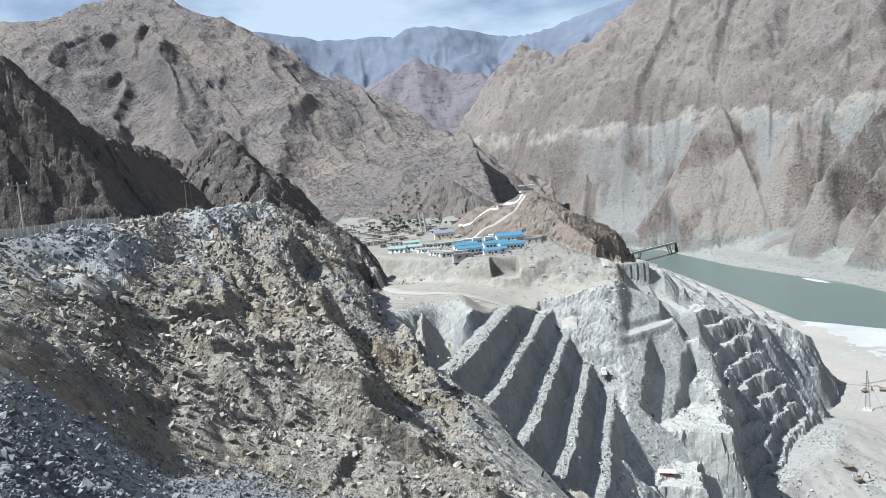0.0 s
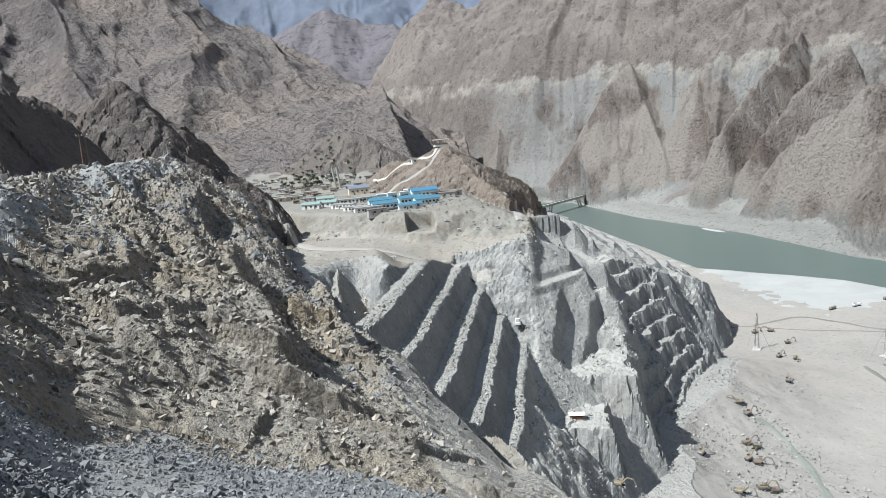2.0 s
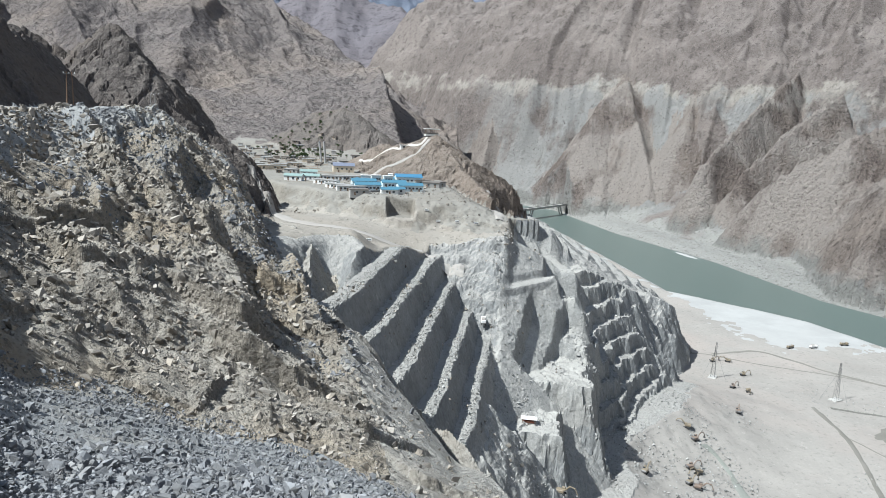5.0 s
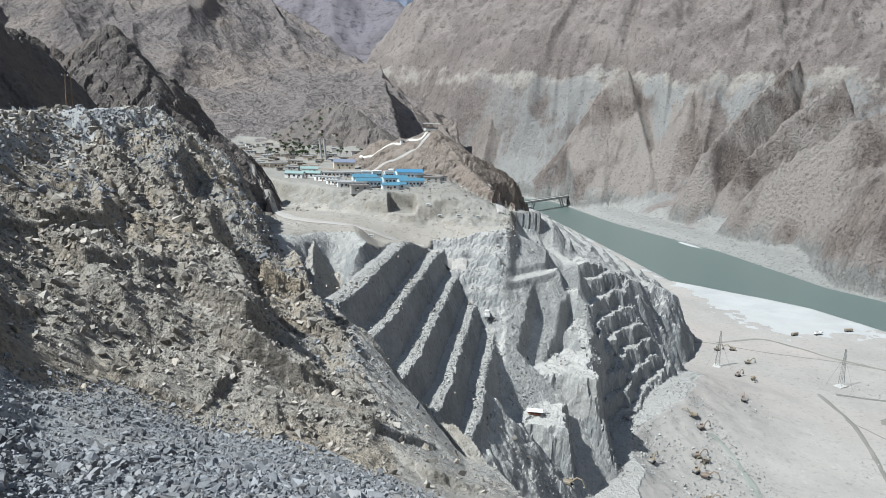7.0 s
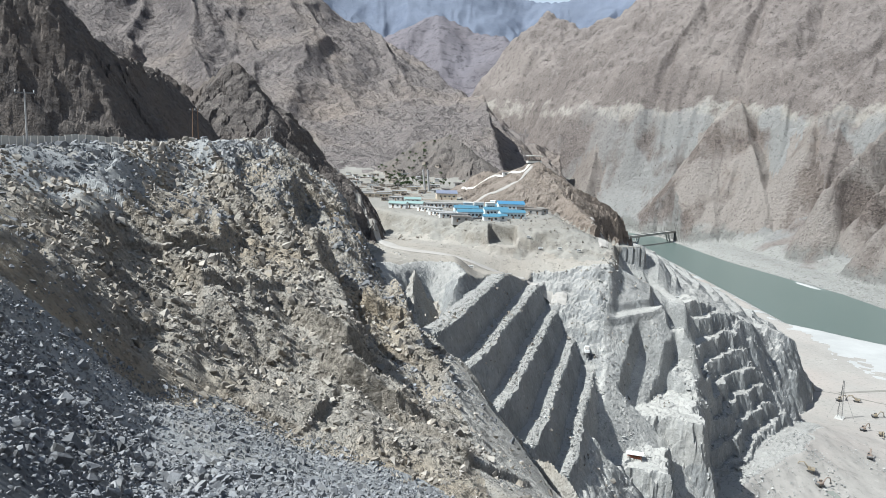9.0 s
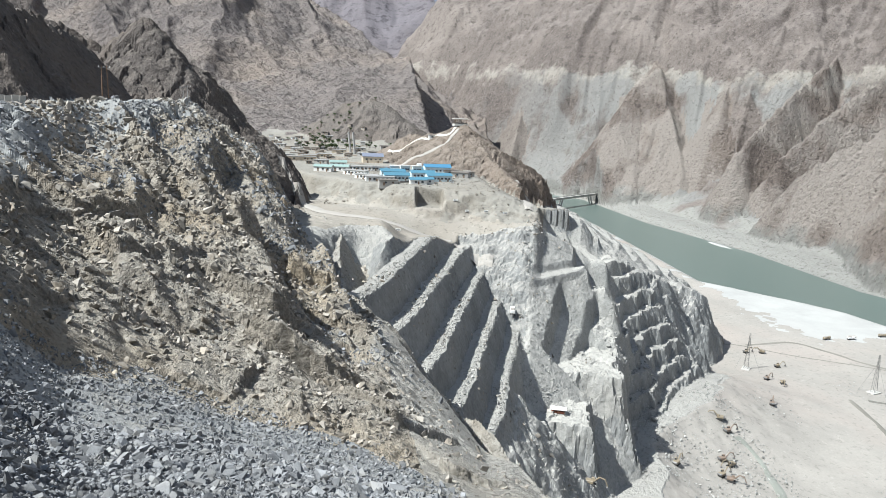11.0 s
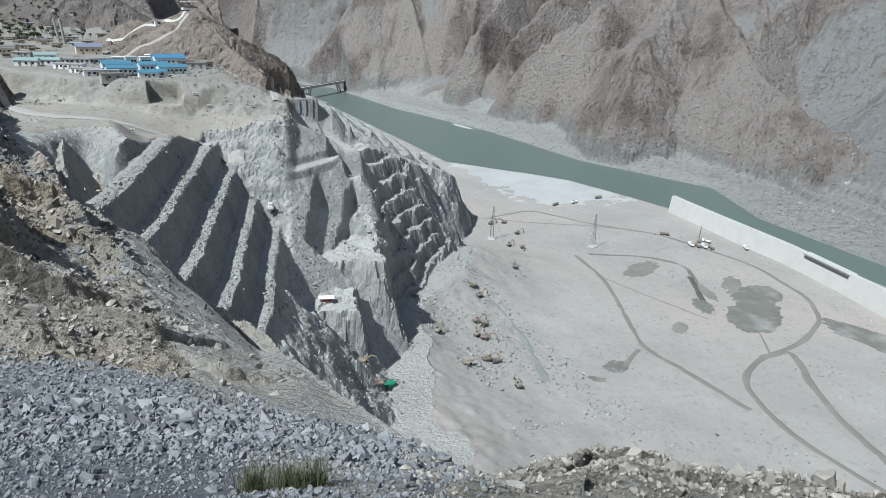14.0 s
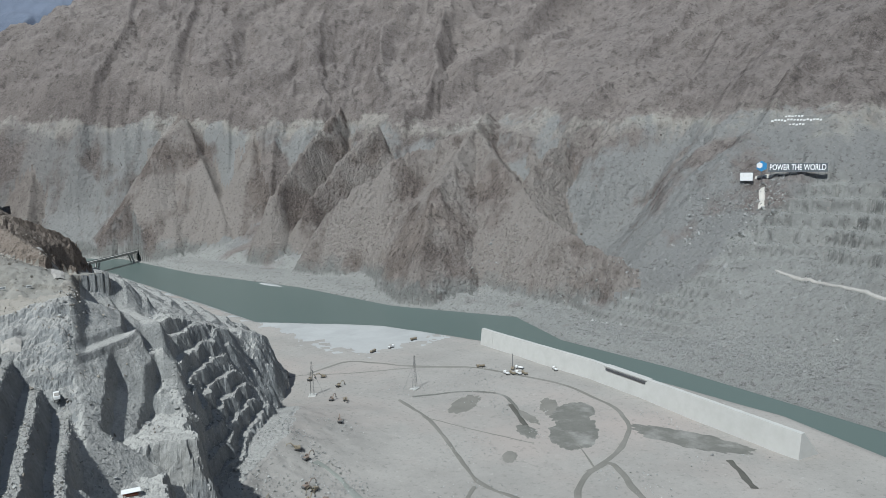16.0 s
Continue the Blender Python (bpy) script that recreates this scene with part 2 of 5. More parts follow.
def ridged(x, y, size, octaves=4, seed=0, gain=0.55):
    s, a, t = 0.0, 1.0, 0.0
    for k in range(octaves):
        c, d = math.cos(0.7 * k), math.sin(0.7 * k)
        s = s + a * (1 - 2 * np.abs(value_noise((c * x - d * y) * 2 ** k / size, (d * x + c * y) * 2 ** k / size, seed + k)))
        t += a
        a *= gain
    return s / t


def sstep(a, b, v):
    t = np.clip((v - a) / (b - a), 0, 1)
    return t * t * (3 - 2 * t)


def at(az, el, r):
    """The place at an azimuth and a height angle from the eye, at a level distance."""
    a = radians(az)
    return (r * math.sin(a), r * math.cos(a), EYE + r * math.tan(radians(el)))


def facets(x, y, size, seed=0):
    """Broken rock: cells of random height, each a tilted plane. About -1 to 1."""
    gx, gy = np.floor(x / size), np.floor(y / size)
    best = np.full_like(x, 1e9)
    out = np.zeros_like(x)
    for i in (-1, 0, 1):
        for j in (-1, 0, 1):
            cx, cy = (gx + i).astype(np.int64), (gy + j).astype(np.int64)
            px = (cx + 0.5 + 0.45 * lattice(cx, cy, seed)) * size
            py = (cy + 0.5 + 0.45 * lattice(cx, cy, seed + 1)) * size
            dx, dy = (x - px) / size, (y - py) / size
            d = dx * dx + dy * dy
            v = 0.22 * lattice(cx, cy, seed + 2) + 0.75 * (dx * lattice(cx, cy, seed + 3) + dy * lattice(cx, cy, seed + 4)) - 0.5 * d
            out = np.where(d < best, v, out)
            best = np.minimum(best, d)
    return out


# ---- the land ----
def line(v, pts):
    p = np.array(pts, float)
    return np.interp(v, p[:, 0], p[:, 1])


# banks of the river, and top and foot of the excavated hillside: y, x
NEAR_BANK = [(-900, 420), (0, 500), (135, 536), (209, 563), (410, 578), (540, 562), (674, 528), (801, 423), (1030, 423), (1426, 419), (1600, 330), (2000, 60), (3000, -300)]
FAR_BANK = [(-900, 500), (0, 550), (146, 577), (335, 612), (480, 622), (596, 675), (771, 605), (1000, 590), (1275, 526), (1600, 500), (2000, 200), (3000, -150)]
CUT_TOP = [(-500, -200), (100, -60), (150, -35), (250, 0), (300, 14), (345, 38), (370, 62), (398, 95), (425, 118), (455, 128), (490, 134), (540, 142), (600, 154), (700, 175), (1000, 215), (1400, 240), (2000, -60)]
CUT_FOOT = [(-500, 60), (100, 105), (234, 125), (330, 148), (350, 176), (380, 210), (410, 230), (455, 250), (492, 268), (560, 316), (726, 365), (996, 378), (1450, 400), (2000, 40)]
CAP = [(-500, 142), (620, 142), (930, 157), (1100, 182), (1700, 300), (2700, 470)]
CAP_EAST = [(380, 142), (450, 136), (600, 118), (800, 95), (1400, 60)]
# ribs of rock left between the ramps: x, y, turn, half length, height
RIBS = [(138, 388, 20, 14, 9), (143, 358, 21, 30, 13)]
# drops in the dusty slope, each a cliff that faces away from the sun
DROPS = [(96, 352, 24, 26, 11), (121, 404, 17, 16, 9), (128, 396, 13, 18, 9), (115, 358, 31, 30, 11)]

# the pit's long wall runs at this turn, with benches one above another; a lip of spoil closes it on the near side
PIT_TURN = 16.0
PIT_LIP = [(-14, 225, 100), (-4.5, 225, 142), (-3.5, 222, 141), (-0.4, 212, 137), (2.3, 214, 128), (4.1, 212, 119), (8.3, 196, 110.2), (13, 172, 108.5), (16.9, 152, 110.8), (20, 138, 109), (22, 128, 101), (32, 110, 40)]
KNOB = [(-46, 352, 150), (-30, 334, 147.5), (-18, 318, 146), (-14, 300, 143), (-14, 278, 140.5), (-11, 250, 136)]
SCARP = [(-300, 720), (-120, 610), (-62, 505), (-32, 458), (-10, 436), (10, 425), (28, 412), (90, 400), (200, 392)]

# near slope: azimuth, distance, height of the lip, the rubble's end, the rock's base and the crest
LIP = [(-180, 5, 198.3), (-60, 5, 197.6), (-35, 9, 194.6), (-15, 12, 190.8), (20, 12, 190.3), (40, 9, 192.5), (90, 9, 193), (120, 5, 198.3), (180, 5, 198.3)]
RUBBLE_END = [(-180, 8, 198.3), (-90, 20, 197), (-50, 42, 193), (-34.8, 52, 188.6), (-28, 55, 180), (-23.7, 56, 175), (-15, 58, 171.5), (-7, 59, 168.6), (1.7, 54, 168.3), (10, 46, 170.6), (18.8, 37, 174.9), (25, 33, 176.5), (32.7, 30, 176.8), (38, 26, 181.5), (42, 24, 183.8), (45.7, 22.5, 185.3), (49, 24, 184.2), (51, 24, 183.8), (55, 23, 185), (59, 22.5, 186), (66, 24, 185.3), (80, 25, 185.6), (120, 10, 198), (180, 8, 198.3)]
ROCK_BASE = [(-180, 12, 198.4), (-90, 30, 198), (-50, 55, 194), (-34.7, 66, 188.2), (-31, 68, 183), (-27.8, 72, 178.5), (-24.5, 75, 173), (-18.7, 80, 168.5), (-12, 77, 164.4), (-3, 70, 163.5), (6.6, 59, 164.7), (13, 49.5, 167.4), (20, 41, 169.9), (27, 37, 172.2), (32.7, 33, 174), (45.7, 25, 183), (66, 27, 182), (80, 28, 182), (120, 14, 196), (180, 12, 198.4)]
CREST = [(-180, 18, 199), (-90, 50, 199), (-50, 100, 198), (-33, 140, 196.4), (-25.7, 185, 196.5), (-20, 240, 197.1), (-14.7, 335, 197.1), (-11.5, 365, 184), (-9, 375, 172.5), (-7.4, 350, 156.4), (-5.5, 275, 141.5), (-3.4, 235, 139.2), (-1.7, 215, 134.7), (0.6, 205, 135), (4.3, 165, 134.3), (8.1, 130, 138), (10.5, 106, 143.6), (13, 87, 153), (16.8, 66, 159.5), (21, 52, 165), (24, 47, 166), (27, 42, 167), (32.7, 38, 169), (45.7, 32, 176), (66, 34, 175), (80, 35, 175), (120, 22, 190), (180, 18, 199)]


def soften(v, az, width):
    """Rounds a line's corners along the azimuth."""
    k = np.arange(-3, 3.01, 0.5)
    w = np.exp(-k * k / 2)
    return sum(wi * np.interp(az + ki * width, az, v) for ki, wi in zip(k, w)) / w.sum()


def near_slope(az, r):
    a1 = az[:, 0]
    R, Z = [np.full_like(a1, 1.5)], [np.full_like(a1, 198.35)]
    for n, pts in enumerate((LIP, RUBBLE_END, ROCK_BASE, CREST)):
        k = np.array(pts, float)
        R.append(soften(np.interp(a1, k[:, 0], k[:, 1]), a1, 0.5))
        Z.append(soften(np.interp(a1, k[:, 0], k[:, 2]), a1, 0.5))
    R, Z = [v[:, None] for v in R], [v[:, None] for v in Z]
    z = np.full_like(r, 198.35)
    for k in range(4):
        t = np.clip((r - R[k]) / (R[k + 1] - R[k]), 0, 1)
        z = np.where(r > R[k], Z[k] + (Z[k + 1] - Z[k]) * t, z)
    flat = np.interp(az, [-180, -60, -17, -11, 100, 130, 180], [70, 70, 50, 2, 1, 20, 30])
    z = z - np.interp(az, [-180, -12, -6, 24, 30, 180], [1.4, 1.4, 1.7, 1.7, 0.95, 0.95]) * np.maximum(r - R[4] - flat, 0)
    return z, R


def ridge(x, y, pts, slope, gully=0.2, pitch=120, seed=0, back=None):
    """A mountain: falls away from its crest line on both sides, cut by gullies that run down the slope."""
    best = np.full_like(x, -1e9)
    run = 0.0
    wx = fbm(x, y, pitch * 1.5, 3, seed + 50) * pitch * 0.45
    for (x0, y0, z0), (x1, y1, z1) in zip(pts[:-1], pts[1:]):
        ex, ey = x1 - x0, y1 - y0
        n = math.hypot(ex, ey)
        t = np.clip(((x - x0) * ex + (y - y0) * ey) / n ** 2, 0, 1)
        dx, dy = x - x0 - t * ex, y - y0 - t * ey
        d = np.sqrt(dx * dx + dy * dy)
        side = np.where(dx * ey - dy * ex > 0, slope, back or slope)
        ang = np.arctan2(dx * ex + dy * ey, np.abs(dx * ey - dy * ex) + 1e-6)
        s = run + t * n + wx + ang * 0.5 * d
        g = (1 - np.abs(value_noise(s / pitch, d / (pitch * 4), seed)) * 2) * 0.55 + (1 - np.abs(value_noise(s / pitch * 2.7, d / (pitch * 2), seed + 1)) * 2) * 0.24 + (1 - np.abs(value_noise(s / pitch * 6.3, d / pitch, seed + 2)) * 2) * 0.05
        best = np.maximum(best, z0 + t * (z1 - z0) - side * d + gully * np.minimum(d, 3 * pitch) * (g - 0.2) * side)
        run += n
    return best


LEFT_CLIFF = [(-290, -150, 300), (-240, 60, 275), at(-31.3, 11.2, 255), at(-28.9, 8.9, 265), at(-26.7, 6.3, 290), at(-21.2, 3.2, 370), at(-19, 0.5, 400)]
CRAG = [(-420, 420, 330), at(-20, 3.4, 500), at(-17, 5.5, 470), at(-15.7, 3.9, 490), at(-13.1, 0.1, 570), at(-9.7, -2.7, 660)]
MOUNT_LEFT = [(-2600, 900, 700), at(-36, 12, 2300), at(-27.5, 13.9, 2300), at(-23.9, 15.2, 2350), at(-20.3, 15.5, 2350), at(-18.3, 14.3, 2330), at(-15.5, 12.4, 2300), at(-9.5, 8.2, 2100), at(-6.5, 6.9, 2050), at(-4.5, 3.3, 1900), at(-2.8, 1.0, 1800)]
MOUNT_LEFT_SPUR = [at(-19.5, 14.5, 2300), at(-18, 8, 1800), at(-15, 2, 1350)]
MOUNT_LEFT_RIB = [at(-10, 8.2, 2100), at(-8.5, 3, 1650), at(-7, -0.5, 1350)]
MOUNT_MID = [at(-8, 5, 3500), at(-1.6, 10, 3500), at(1.5, 8.7, 3400), at(3.8, 8.4, 3300), at(6, 6, 3200)]
MOUNT_RIGHT_RIDGE = [at(-2, 1.0, 2500), at(-0.7, 4.0, 2600), at(2.3, 7.0, 2700), at(5.2, 8.6, 2700), at(7.1, 10.1, 2700), at(9.7, 9.1, 2620), at(13.4, 10.4, 2560), at(16.5, 12.5, 2480), at(19.8, 15, 2450), at(25, 15.5, 2400), at(34, 17, 2350), at(44, 17.5, 2300)]
MOUNT_FAR = [at(-40, 10, 4300), at(-15.2, 12.7, 4400), at(-13.4, 12.8, 4400), at(-9.1, 12, 4400), at(-2.8, 11.8, 4400), at(-1.8, 12.5, 4400), at(0, 12.5, 4400), at(6.3, 11, 4400), at(8.1, 11, 4300), at(14.8, 12.6, 4300), at(25, 14, 4300)]
HILL = [at(0.2, -4.6, 690), at(1.2, -3.3, 675), at(2.0, -2.55, 665), at(2.8, -2.2, 655), at(4.2, -2.0, 645), at(5.6, -1.75, 622), at(6.6, -1.15, 612), at(7.2, -1.2, 607), at(8.3, -2.5, 590), at(9.8, -4.1, 560), at(11.3, -5.5, 530), at(13.0, -7.2, 500)]
DARK_MOUND = [at(-5, -1.8, 960), at(-2.8, 0, 950), at(-0.5, 0.5, 940), at(0.8, 0.1, 930), at(2.4, -1.6, 930)]
SPUR_ONE = [at(20.6, 4.2, 2000), at(22, 3.7, 1760), at(23.1, 0.7, 1680), at(24, -2, 1610), at(24.7, -4.4, 1540)]
SPUR_ONE_SIDE = [at(21.5, 3.2, 1750), at(19.5, 1.2, 1700), at(16.5, -1.9, 1660), at(14.5, -3.6, 1620)]
SPUR_TWO = [at(46, 4, 1420), at(45, 3.0, 1310), at(43, 0.2, 1190), at(41, -3.2, 1060), at(39.5, -7.6, 940)]
SPUR_TWO_SIDE = [at(45, 3.0, 1310), at(41, 1.3, 1290), at(37.9, 0.1, 1260), at(33.7, -3.0, 1240), at(29.9, -6.9, 1250)]
SPUR_TWO_LOW = [at(45, 3.0, 1310), at(46.6, 0.6, 1200), at(48.3, -1.8, 1110), at(52, -5.6, 990), at(57, -8.4, 900)]
SPUR_THREE = [at(34, 4.6, 1640), at(33.3, 3.8, 1570), at(30.6, 0.6, 1450), at(28.4, -2.2, 1380)]
SPUR_THREE_LOW = [at(37, 3.4, 1500), at(33.8, 0.2, 1420), at(31.2, -2.6, 1350)]
SPUR_FOUR = [at(53, 2.6, 1300), at(51, 1.0, 1200), at(49.6, -0.6, 1130)]
SPUR_FIVE = [at(47.8, 3.2, 1420), at(49.2, 1.2, 1300), at(50.0, -0.4, 1220)]
SPUR_SIX = [at(64.6, 3.0, 1250), at(64.3, 1.4, 1140), at(64.2, -0.2, 1060)]
SPUR_SEVEN = [at(12, 1.6, 2060), at(11.5, -1.0, 1900), at(10.5, -3.2, 1780)]
SPUR_EIGHT = [at(26.5, 4.4, 1760), at(27.2, 3.2, 1680), at(27.0, 1.6, 1620)]


def right_mountain(x, y):
    d = (x - line(y, FAR_BANK)) * 0.97
    w = fbm(x, y, 260, 4, 7)
    dd = d + 40 * w * sstep(60, 300, d)
    back_off = 260 * sstep(1020, 1350, y)     # the valley floor widens above the bridge
    flat_in = np.clip(dd - 60, 0, back_off + 1e-6)
    dd = np.where(dd > 60, 60 + np.maximum(dd - 60 - back_off, 0), dd)
    z = 0.62 * flat_in + line(dd, [(-50, -6), (0, 1), (14, 8), (45, 12), (60, 13), (90, 26), (330, 195), (480, 292), (500, 294), (560, 330), (2500, 1650), (5000, 2500)])
    s = y + 0.15 * x + 60 * fbm(x, y, 300, 3, 21)
    g = (1 - 2 * np.abs(value_noise(s / 190, d / 900, 31))) * 0.5 + (1 - 2 * np.abs(value_noise(s / 70, d / 400, 32))) * 0.25 + (1 - 2 * np.abs(value_noise(s / 27, d / 150, 33))) * 0.06
    z = z + g * 0.15 * np.clip(d - 60, 0, 420)
    # stepped cuts below the sign
    q = (z + 2.5 * facets(x, y, 14, 45) + 1.5 * facets(x, y, 6, 46)) / 17
    st = 17 * (np.floor(q) + np.clip((q - np.floor(q) - 0.6) / 0.2, 0, 1))
    k = sstep(362, 352, y + 0.12 * (z - 120)) * sstep(85, 100, z) * sstep(185, 175, z)
    z = z + (st - z) * k
    q = (z + 3 * w) / 11
    st = 11 * (np.floor(q) + np.clip((q - np.floor(q) - 0.55) / 0.22, 0, 1))
    k2 = sstep(610, 560, y) * sstep(330, 380, y) * sstep(8, 14, z) * sstep(80, 60, z)
    z = z + (st - z) * k2
    k = np.maximum(k, k2)
    z = z + (ridged(x, y, 60, 7, 41, 0.66) * 13 + ridged(x, y, 260, 6, 42) * 34 * sstep(300, 700, d)) * sstep(60, 300, d) * (1 - 0.8 * k)
    return z, dd, g


def block(x, y, cx, cy, turn, hx, hy, top, seed):
    """A flat-topped mass of rock left standing, with steep ragged sides."""
    c, s = math.cos(radians(turn)), math.sin(radians(turn))
    u, v = (x - cx) * c + (y - cy) * s, -(x - cx) * s + (y - cy) * c
    u, v = u + fbm(x, y, 14, 4, seed) * 5.5, v + fbm(x, y, 14, 4, seed + 5) * 5.5
    out = np.maximum(np.abs(u) - hx, np.abs(v) - hy)
    return top + facets(x, y, 7, seed + 8) * 1.4 + facets(x, y, 3, seed + 9) * 0.7 - 3.2 * np.maximum(out + facets(x, y, 4, seed + 11) * 1.6, 0)


def land(az, r):
    shape = az.shape
    x, y = r * np.sin(np.radians(az)), r * np.cos(np.radians(az))
    low = np.full(shape, -1e6)

    def where(mask, f):
        out = low.copy()
        out[mask] = f(x[mask], y[mask])
        return out

    # the slope that the road runs along
    near, R = near_slope(az, r)
    m = r < 480
    xm, ym = x[m], y[m]
    rocky = sstep(-2, 16, r - R[3])[m]
    calm = np.clip(((R[4] + 4 - r)[m]) / np.interp(az[m], [-3, 2, 12, 20, 24], [30, 60, 60, 40, 30]), 0.15, 1)
    relief = fbm(xm, ym, 50, 3, 3) * 4.5 + facets(xm, ym, 17, 301) * 5.0 + facets(xm + 3, ym, 6, 311) * 1.6 + facets(xm, ym + 2, 2.6, 321) * 0.55 + ridged(xm * 0.8 + ym * 0.6, (ym * 0.8 - xm * 0.6) * 0.45, 27, 5, 5, 0.62) * np.interp(r[m], [70, 150], [2.5, 7.0])
    relief = relief * np.interp(az[m], [-34, -18], [0.45, 1.0])
    fold = (xm + 0.29 * ym + fbm(xm, ym, 45, 4, 361) * 11) / 23
    fu = fold - np.floor(fold)
    tooth = np.where(fu < 0.78, fu / 0.78, (1 - fu) / 0.22) - 0.5
    relief = relief + tooth * np.interp(r[m], [60, 110, 200], [2.0, 6.5, 10.0]) * (0.75 + 0.9 * value_noise(np.floor(fold) * 0.7, ym / 60, 365)) * np.interp(az[m], [-34, -28, -14, -7, 1, 5], [0.0, 0.1, 0.55, 1.0, 1.0, 0.35])
    relief = relief * np.interp(az[m], [-1, 5, 21, 25], [1.0, 0.4, 0.4, 1.0])
    lipr = sstep(25, 31, az)[m] * sstep(6, 16, r[m]) * sstep(95, 85, az)[m]
    small = fbm(xm, ym, 9, 3, 8) * 0.35 * sstep(2, 10, r[m])
    crag_r = facets(xm, ym, 5, 331) * 0.8 + facets(xm, ym, 1.9, 341) * 0.45 + facets(xm, ym, 0.8, 351) * 0.18
    n2 = low.copy()
    n2[m] = near[m] + rocky * relief * calm * (1 - lipr) + lipr * crag_r + (1 - rocky) * small
    near = n2
    # hillside, plateau and valley floor
    m = (r > 60) & (r < 2500)
    top, foot = line(y, CUT_TOP), line(y, CUT_FOOT)
    foot[m] += fbm(x[m], y[m], 35, 4, 19) * 14
    wob = np.zeros(shape)
    xm, ym = x[m], y[m]
    wob[m] = fbm(xm, ym, 90, 3, 11) * np.interp(ym, [330, 420], [2, 7])
    t = np.clip((x + wob - top) / (foot - top), 0, 1.001)
    rib = np.zeros(shape)
    rib[m] = fbm(xm * 0.5 + ym * 0.2, ym * 0.9 - 0.3 * xm, 46, 4, 17, 0.6) * 1.9 + facets(xm, ym, 24, 18) * 0.5
    t = np.clip(t + 0.02 * rib * sstep(0.3, 0.5, t) * sstep(1.0, 0.85, t), 0, 1.001)
    cap = line(y, CAP)
    behind = y - line(x, SCARP)
    behind[m] += fbm(x[m], y[m], 34, 5, 29, 0.6) * 16
    cap = cap - 5.0 * sstep(240, 350, y) * sstep(620, 560, y) * sstep(-120, -60, x)
    cap = cap + 9 * sstep(18, 2, x) * sstep(-60, -30, x) * sstep(352, 330, y) * sstep(215, 240, y)
    cap = cap - 10 * np.exp(-((x - 45) / 32) ** 2 - ((y - 380) / 26) ** 2)
    cap = cap + (150 - cap) * sstep(-4, 22, behind) * sstep(900, 700, y)
    far_y = (y > 900) & m
    cap[far_y] += ridged(x[far_y], y[far_y], 150, 5, 23) * 22 * sstep(900, 1150, y[far_y])
    cap = cap + (np.minimum(cap, line(y, CAP_EAST)) - cap) * sstep(72, 118, x)
    raw = cap - (cap - 6) * t ** np.interp(y, [380, 480], [1.0, 1.25])
    g2 = np.zeros(shape)
    g2[m] = fbm(xm, ym, 120, 2, 12) * 3
    rag = np.zeros(shape)
    rag[m] = fbm(xm, ym, 7, 4, 15, 0.65) * 1.2 + facets(xm, ym, 5.5, 401) * 0.45
    q = (raw - 10 + g2 * sstep(0.28, 0.4, t) + rag * np.interp(y, [340, 430], [0.55, 0.6])) / 12
    fl = np.floor(q)
    stair = 10 + 12 * (fl + np.clip((q - fl - np.where(np.abs(fl - 7) < 0.5, 0.6, 0.34)) / np.where(np.abs(fl - 7) < 0.5, 0.4, 0.64), 0, 1))
    loose = sstep(92, 84, raw) * sstep(440, 400, y)
    # dusty slope beside the pit, crossed by a haul road
    pv0 = x * math.cos(radians(PIT_TURN)) - y * math.sin(radians(PIT_TURN))
    dusty = sstep(-24, -17, pv0) * sstep(160, 146, x - 0.18 * (y - 380)) * sstep(462, 440, y) * sstep(268, 300, y)
    stair = stair + (raw + rag * 2.0 - stair) * loose * 0.8
    smooth_raw = np.minimum(np.minimum(112 - 0.6 * (x - 97) + 0.8 * (y - 374), cap), 138 - 0.5 * np.maximum(x - 85, 0)) + rag * 0.45 + wob * 0.35
    ledge_road = 110.5 - smooth_raw
    smooth_raw = smooth_raw + ledge_road * 0.8 * sstep(4.5, 2.0, np.abs(ledge_road))
    for cx, cy, turn, long, high in DROPS:
        c, q = math.cos(radians(turn)), math.sin(radians(turn))
        v, u = (x - cx) * c - (y - cy) * q + rag * 1.2, (x - cx) * q + (y - cy) * c
        smooth_raw = smooth_raw - high * sstep(-0.5, 3.0, v) * sstep(46, 16, v) * sstep(long, long - 9, np.abs(u))
    stair = stair + (smooth_raw - stair) * dusty
    # benches on the nose of the hill, one below another
    warp = np.zeros(shape)
    warp[m] = fbm(xm, ym, 34, 4, 371, 0.6) * 9 + facets(xm, ym, 16, 375) * 2.5
    wn_ = 0.743 * x - 0.669 * y + rag * 1.2 + warp
    nose = 104 - 1.5 * (wn_ + 172)
    nq = nose / 10.5
    nf = np.floor(nq)
    nose = 10.5 * (nf + np.clip((nq - nf - 0.5) / 0.36, 0, 1)) + warp * 0.35
    nose = np.minimum(np.minimum(nose, 5 + 1.5 * (foot - x) + rag * 3 + warp), 112 - 0.45 * np.maximum(x - 145, 0) + rag + warp * 0.6)
    on_nose = sstep(-5, 5, x - (136 + 0.179 * (y - 336))) * sstep(640, 540, y) * sstep(300, 330, y)
    pit = sstep(9, 7.5, np.abs(x - 33 - 0.1 * (y - 420))) * sstep(14, 12, np.abs(y - 424))
    cap = cap - (cap - 139) * pit
    t = np.where((t <= 0) & (dusty > 0.5) & (smooth_raw < cap - 0.5), 0.02, t)
    cut = np.where(t >= 1, 4.0, np.where(t <= 0, cap, np.minimum(stair, cap)))
    cut = cut + np.where((t > 0) & (t < 1), rag * 0.5 * (1 - 0.6 * dusty), 0)
    cut = np.where((t > 0) & (t < 1), cut + (np.maximum(nose, 4) - cut) * on_nose, cut)
